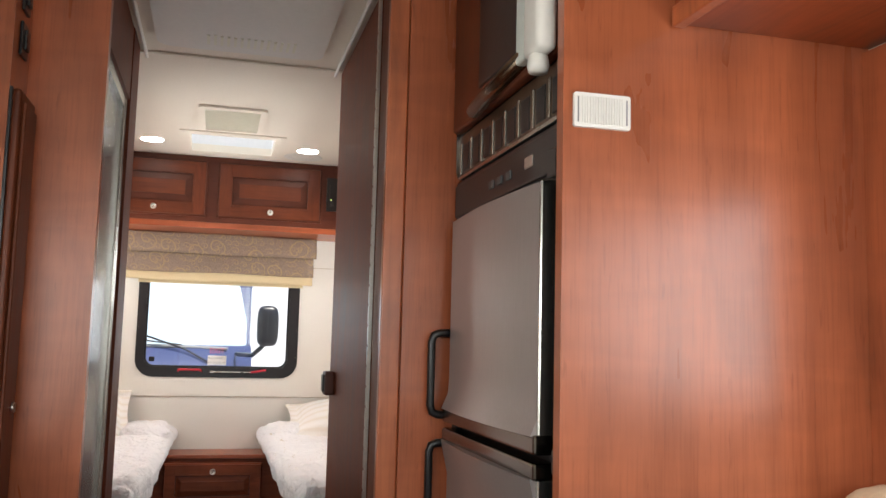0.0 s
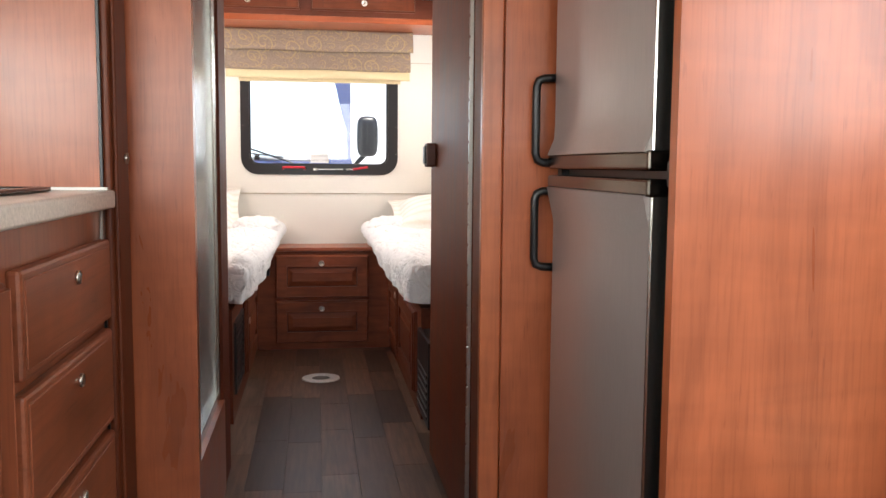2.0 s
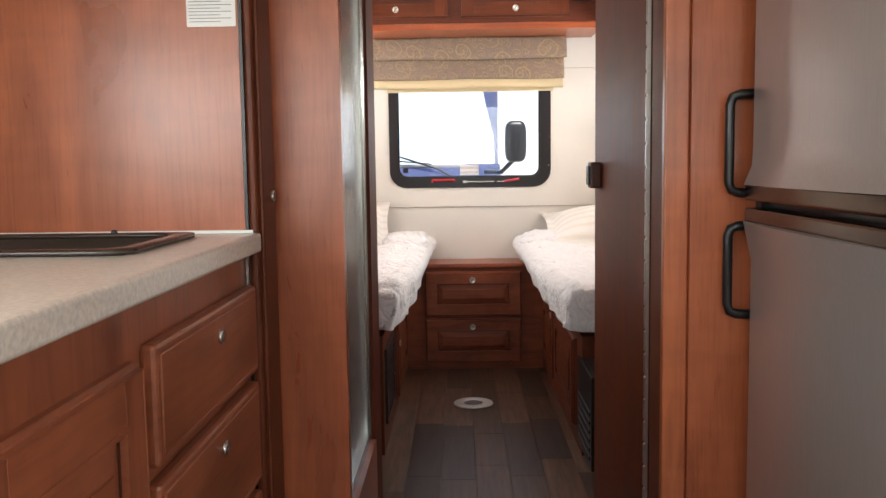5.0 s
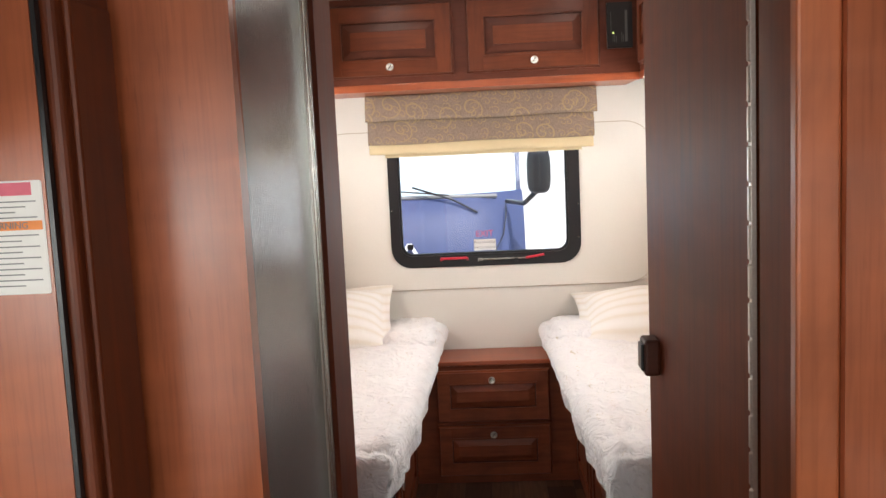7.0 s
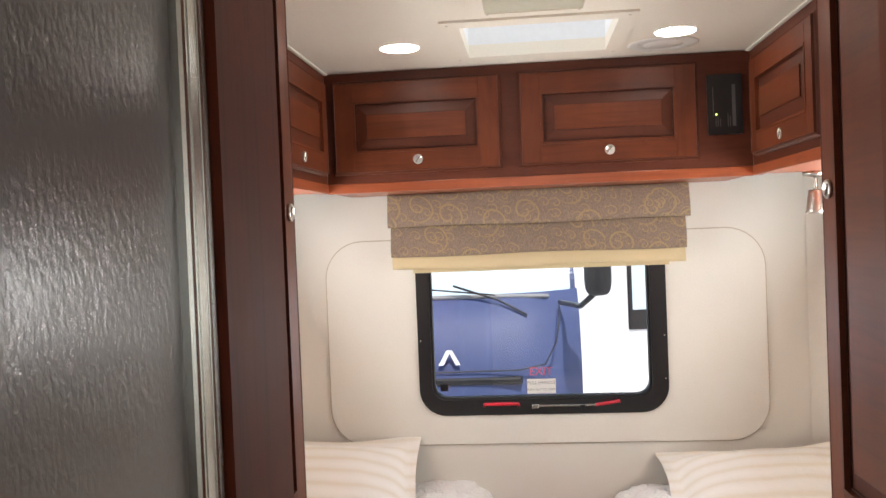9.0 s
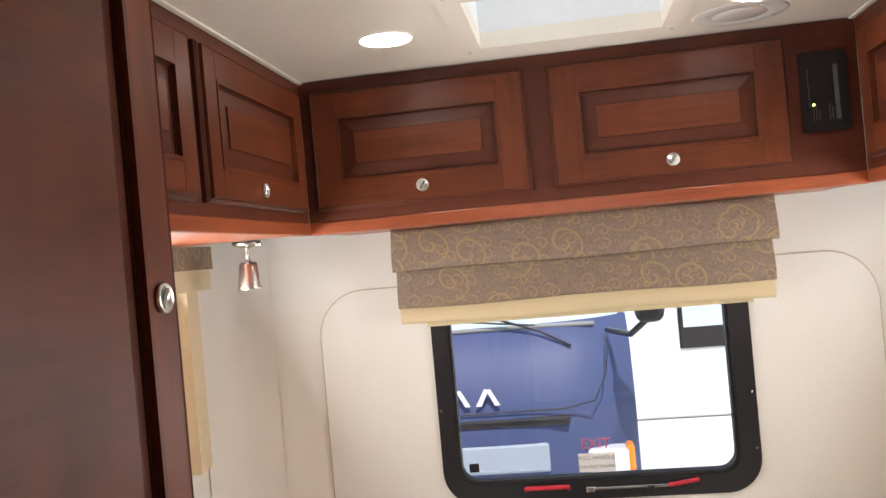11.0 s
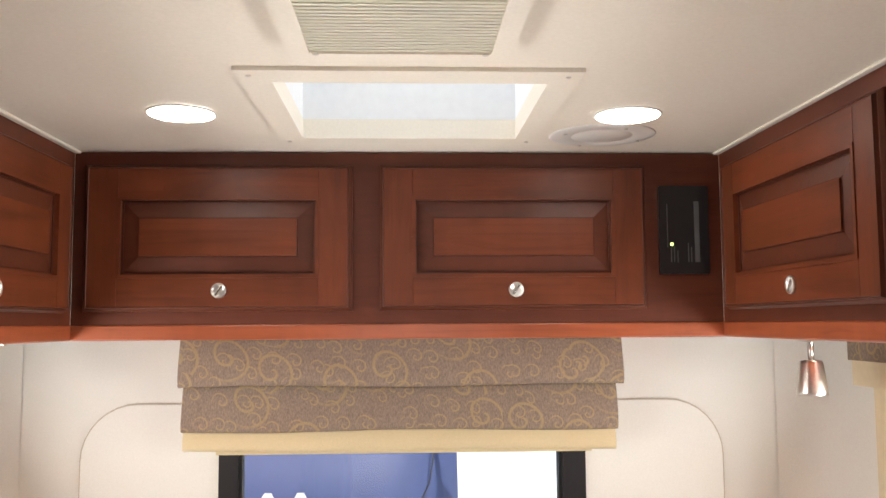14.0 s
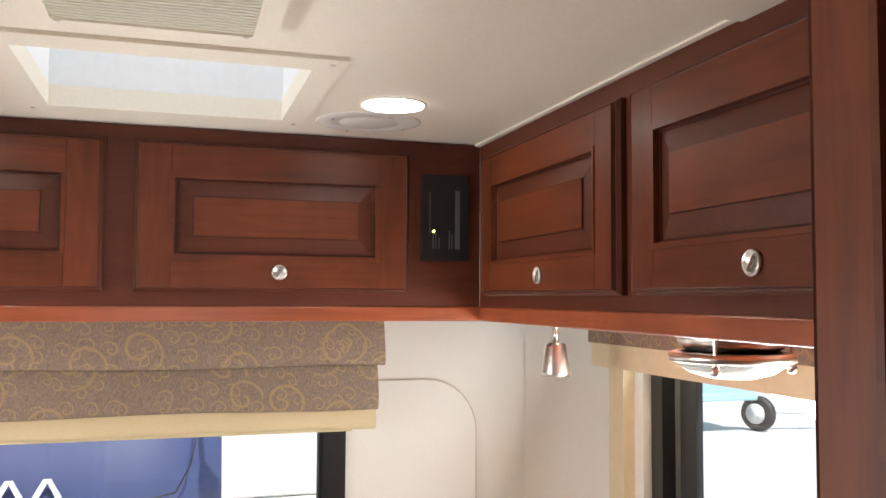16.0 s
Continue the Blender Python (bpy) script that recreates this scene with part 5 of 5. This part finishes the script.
def motorhome():
    """The blue motorhome that stands nose-on behind the rear window."""
    v = root("motorhome", (-0.95, 9.5, GZ), "dark blue motorhome parked nose-on, wipers and mirror", "motorhome")
    x0, x1 = -2.10, 0.40
    # nose: a cross-section swept across with rounded flanks
    prof = [(9.05, GZ + 0.35), (8.72, GZ + 0.45), (8.62, -0.10), (8.58, 0.45), (8.70, 0.82), (8.86, 0.98), (9.0, 1.06)]
    bm = bmesh.new()
    rows = []
    n = 24
    for i in range(n + 1):
        f = -1 + 2 * i / n
        x = (x0 + x1) / 2 + (x1 - x0) / 2 * f
        back = 0.42 * abs(f) ** 5
        rows.append([bm.verts.new((x, y + back, z)) for y, z in prof])
    for a, b in zip(rows, rows[1:]):
        for j in range(len(prof) - 1):
            bm.faces.new((a[j], a[j + 1], b[j + 1], b[j]))
    part("nose", bm, M_BLUE, v, "blue painted nose", True)
    part("body", box(x0 + 0.01, x1 - 0.01, 9.40, 13.9, GZ + 0.35, 2.45, 0.12, 4), M_BLUE, v)
    bm = bmesh.new()
    rows = []
    for i in range(n + 1):
        f = -1 + 2 * i / n
        x = (x0 + x1) / 2 + (x1 - x0 - 0.12) / 2 * f
        back = 0.35 * abs(f) ** 5
        rows.append([bm.verts.new((x, y + back, z)) for y, z in ((8.99, 1.03), (9.10, 1.45), (9.24, 2.05), (9.36, 2.3))])
    for a, b in zip(rows, rows[1:]):
        for j in range(3):
            bm.faces.new((a[j], a[j + 1], b[j + 1], b[j]))
    part("windscreen", bm, M_SCREEN, v, "windscreen with sky reflection in its pale colour", True)
    part("cowl", tube([(x0 + 0.05, 9.12, 1.02), (-1.5, 8.95, 1.045), (-0.4, 8.95, 1.045), (0.15, 9.02, 1.03)], 0.018), M_INK, v)
    w = part("wiper", tube([(-0.03, 8.80, 0.90), (-0.25, 8.85, 1.02), (-0.62, 8.93, 1.14)], 0.009, 8), M_RUBBER, v, "black wiper arm", True)
    part("wiper_blade", tube([(-0.28, 8.88, 1.06), (-0.95, 8.95, 1.13)], 0.007, 6), M_RUBBER, w)
    part("grille", box(-1.60, -0.08, 8.57, 8.64, 0.385, 0.45, 0.02), M_BLACK, v, "black grille slot")
    part("lower_bumper", box(x0 + 0.1, x1 - 0.22, 8.60, 8.9, GZ + 0.40, -0.18, 0.05, 3), M_BLUE, v)
    l = part("headlamp", box(0.02, 0.30, 8.60, 8.80, 0.0, 0.19, 0.03, 3), M_LAMP, v, "clear headlamp")
    part("indicator", box(0.285, 0.345, 8.66, 8.82, 0.01, 0.20, 0.02, 2), M_AMBER, l, "amber indicator")
    part("plate", box(-1.30, -0.24, 8.585, 8.62, 0.06, 0.265, 0.02, 2), plain("pale_grille_mesh", (0.30, 0.34, 0.40), 0.4), v)
    m = part("mirror", cushion(0.50, 8.36, 1.26, 0.20, 0.13, 0.38, 4, 8, 0), M_BLACK, v, "black wing mirror", True)
    part("mirror_arm", tube([(0.24, 8.95, 0.98), (0.38, 8.55, 0.98), (0.47, 8.38, 1.08)], 0.022, 8), M_BLACK, m, "", True)
    part("panel_gap", tube([(-1.2, 8.572, 0.49), (-0.1, 8.572, 0.50), (0.10, 8.585, 0.54), (0.19, 8.64, 0.70), (0.22, 8.72, 0.86), (0.23, 8.86, 0.98)], 0.006, 6), M_RUBBER, v)
    # maker's lettering as plain slanted shapes
    for x in (-1.06, -0.85, -0.64):
        bm = bmesh.new()
        join(bm, slab([(x - 0.085, 0.55), (x - 0.045, 0.55), (x + 0.015, 0.665), (x - 0.02, 0.665)], 0.0, 0.02, facing("y", 8.585, -1)))
        join(bm, slab([(x + 0.05, 0.55), (x + 0.085, 0.55), (x + 0.022, 0.665), (x - 0.008, 0.665)], 0.0, 0.018, facing("y", 8.585, -1)))
        part("badge", bm, M_WHITEPAINT, v, "bright badge shape")


motorhome()


def far_trailer():
    t = root("travel_trailer", (1.6, 14.0, GZ), "white travel trailer standing across the lot", "trailer")
    part("body", box(0.45, 6.2, 14.2, 16.6, GZ + 0.005, 2.6, 0.08, 3), M_WHITEPAINT, t)
    for x in (1.35, 3.2):
        wdw = part("window", box(x, x + 0.75, 14.17, 14.21, 0.12, 1.45, 0.02), M_BLACK, t)
        part("window_glass", box(x + 0.06, x + 0.69, 14.16, 14.18, 0.40, 1.39), M_SCREEN, wdw)


far_trailer()


def boat_trailer():
    t = root("utility_trailer", (11.0, 17.4, GZ), "light utility trailer with a black tyre", "trailer")
    part("deck", box(9.6, 10.9, 17.2, 20.5, GZ + 0.62, GZ + 0.78, 0.03), plain("teal_deck", (0.35, 0.62, 0.68), 0.4), t)
    at = Matrix.Translation((11.05, 17.4, GZ + 0.34)) @ pose(0, 0, 0, 0, 90, 25)
    wh = part("wheel", lathe([(0.20, -0.12), (0.31, -0.11), (0.34, -0.05), (0.34, 0.05), (0.31, 0.11), (0.20, 0.12)], at, 28), M_RUBBER, t, "black tyre", True)
    part("rim", lathe([(0.20, -0.13), (0.16, -0.10), (0.05, -0.11), (0.001, -0.14)], at, 20), M_WHITEPAINT, wh, "white rim", True)
    part("drawbar", tube([(11.0, 17.4, GZ + 0.40), (12.4, 17.2, GZ + 0.36)], 0.06), M_WHITEPAINT, t)


boat_trailer()

# ---- floor planks ----
random.seed(4)
PW = 0.118
lengths = {}
cols = 8
x_start = -0.45
for ci in range(cols):
    x = x_start + ci * PW
    y = -0.4 - 0.37 * random.random()
    while y < 4.70:
        ln = random.choice((0.36, 0.48, 0.60))
        y2 = min(y + ln, 4.704)
        if y2 - y > 0.02:
            key = round(y2 - y, 3)
            if key not in lengths:
                bm = box(0, PW - 0.0005, 0, y2 - y - 0.0005, -0.011, 0.0, 0.0007, 1)
                me = bpy.data.meshes.new("plank")
                bmesh.ops.recalc_face_normals(bm, faces=bm.faces)
                bm.to_mesh(me)
                bm.free()
                me.materials.append(M_PLANK)
                lengths[key] = me
            ob = new("plank", lengths[key])
            ob.location = (x, y, 0)
            ob.parent = bpy.data.objects["floor"]
        y = y2
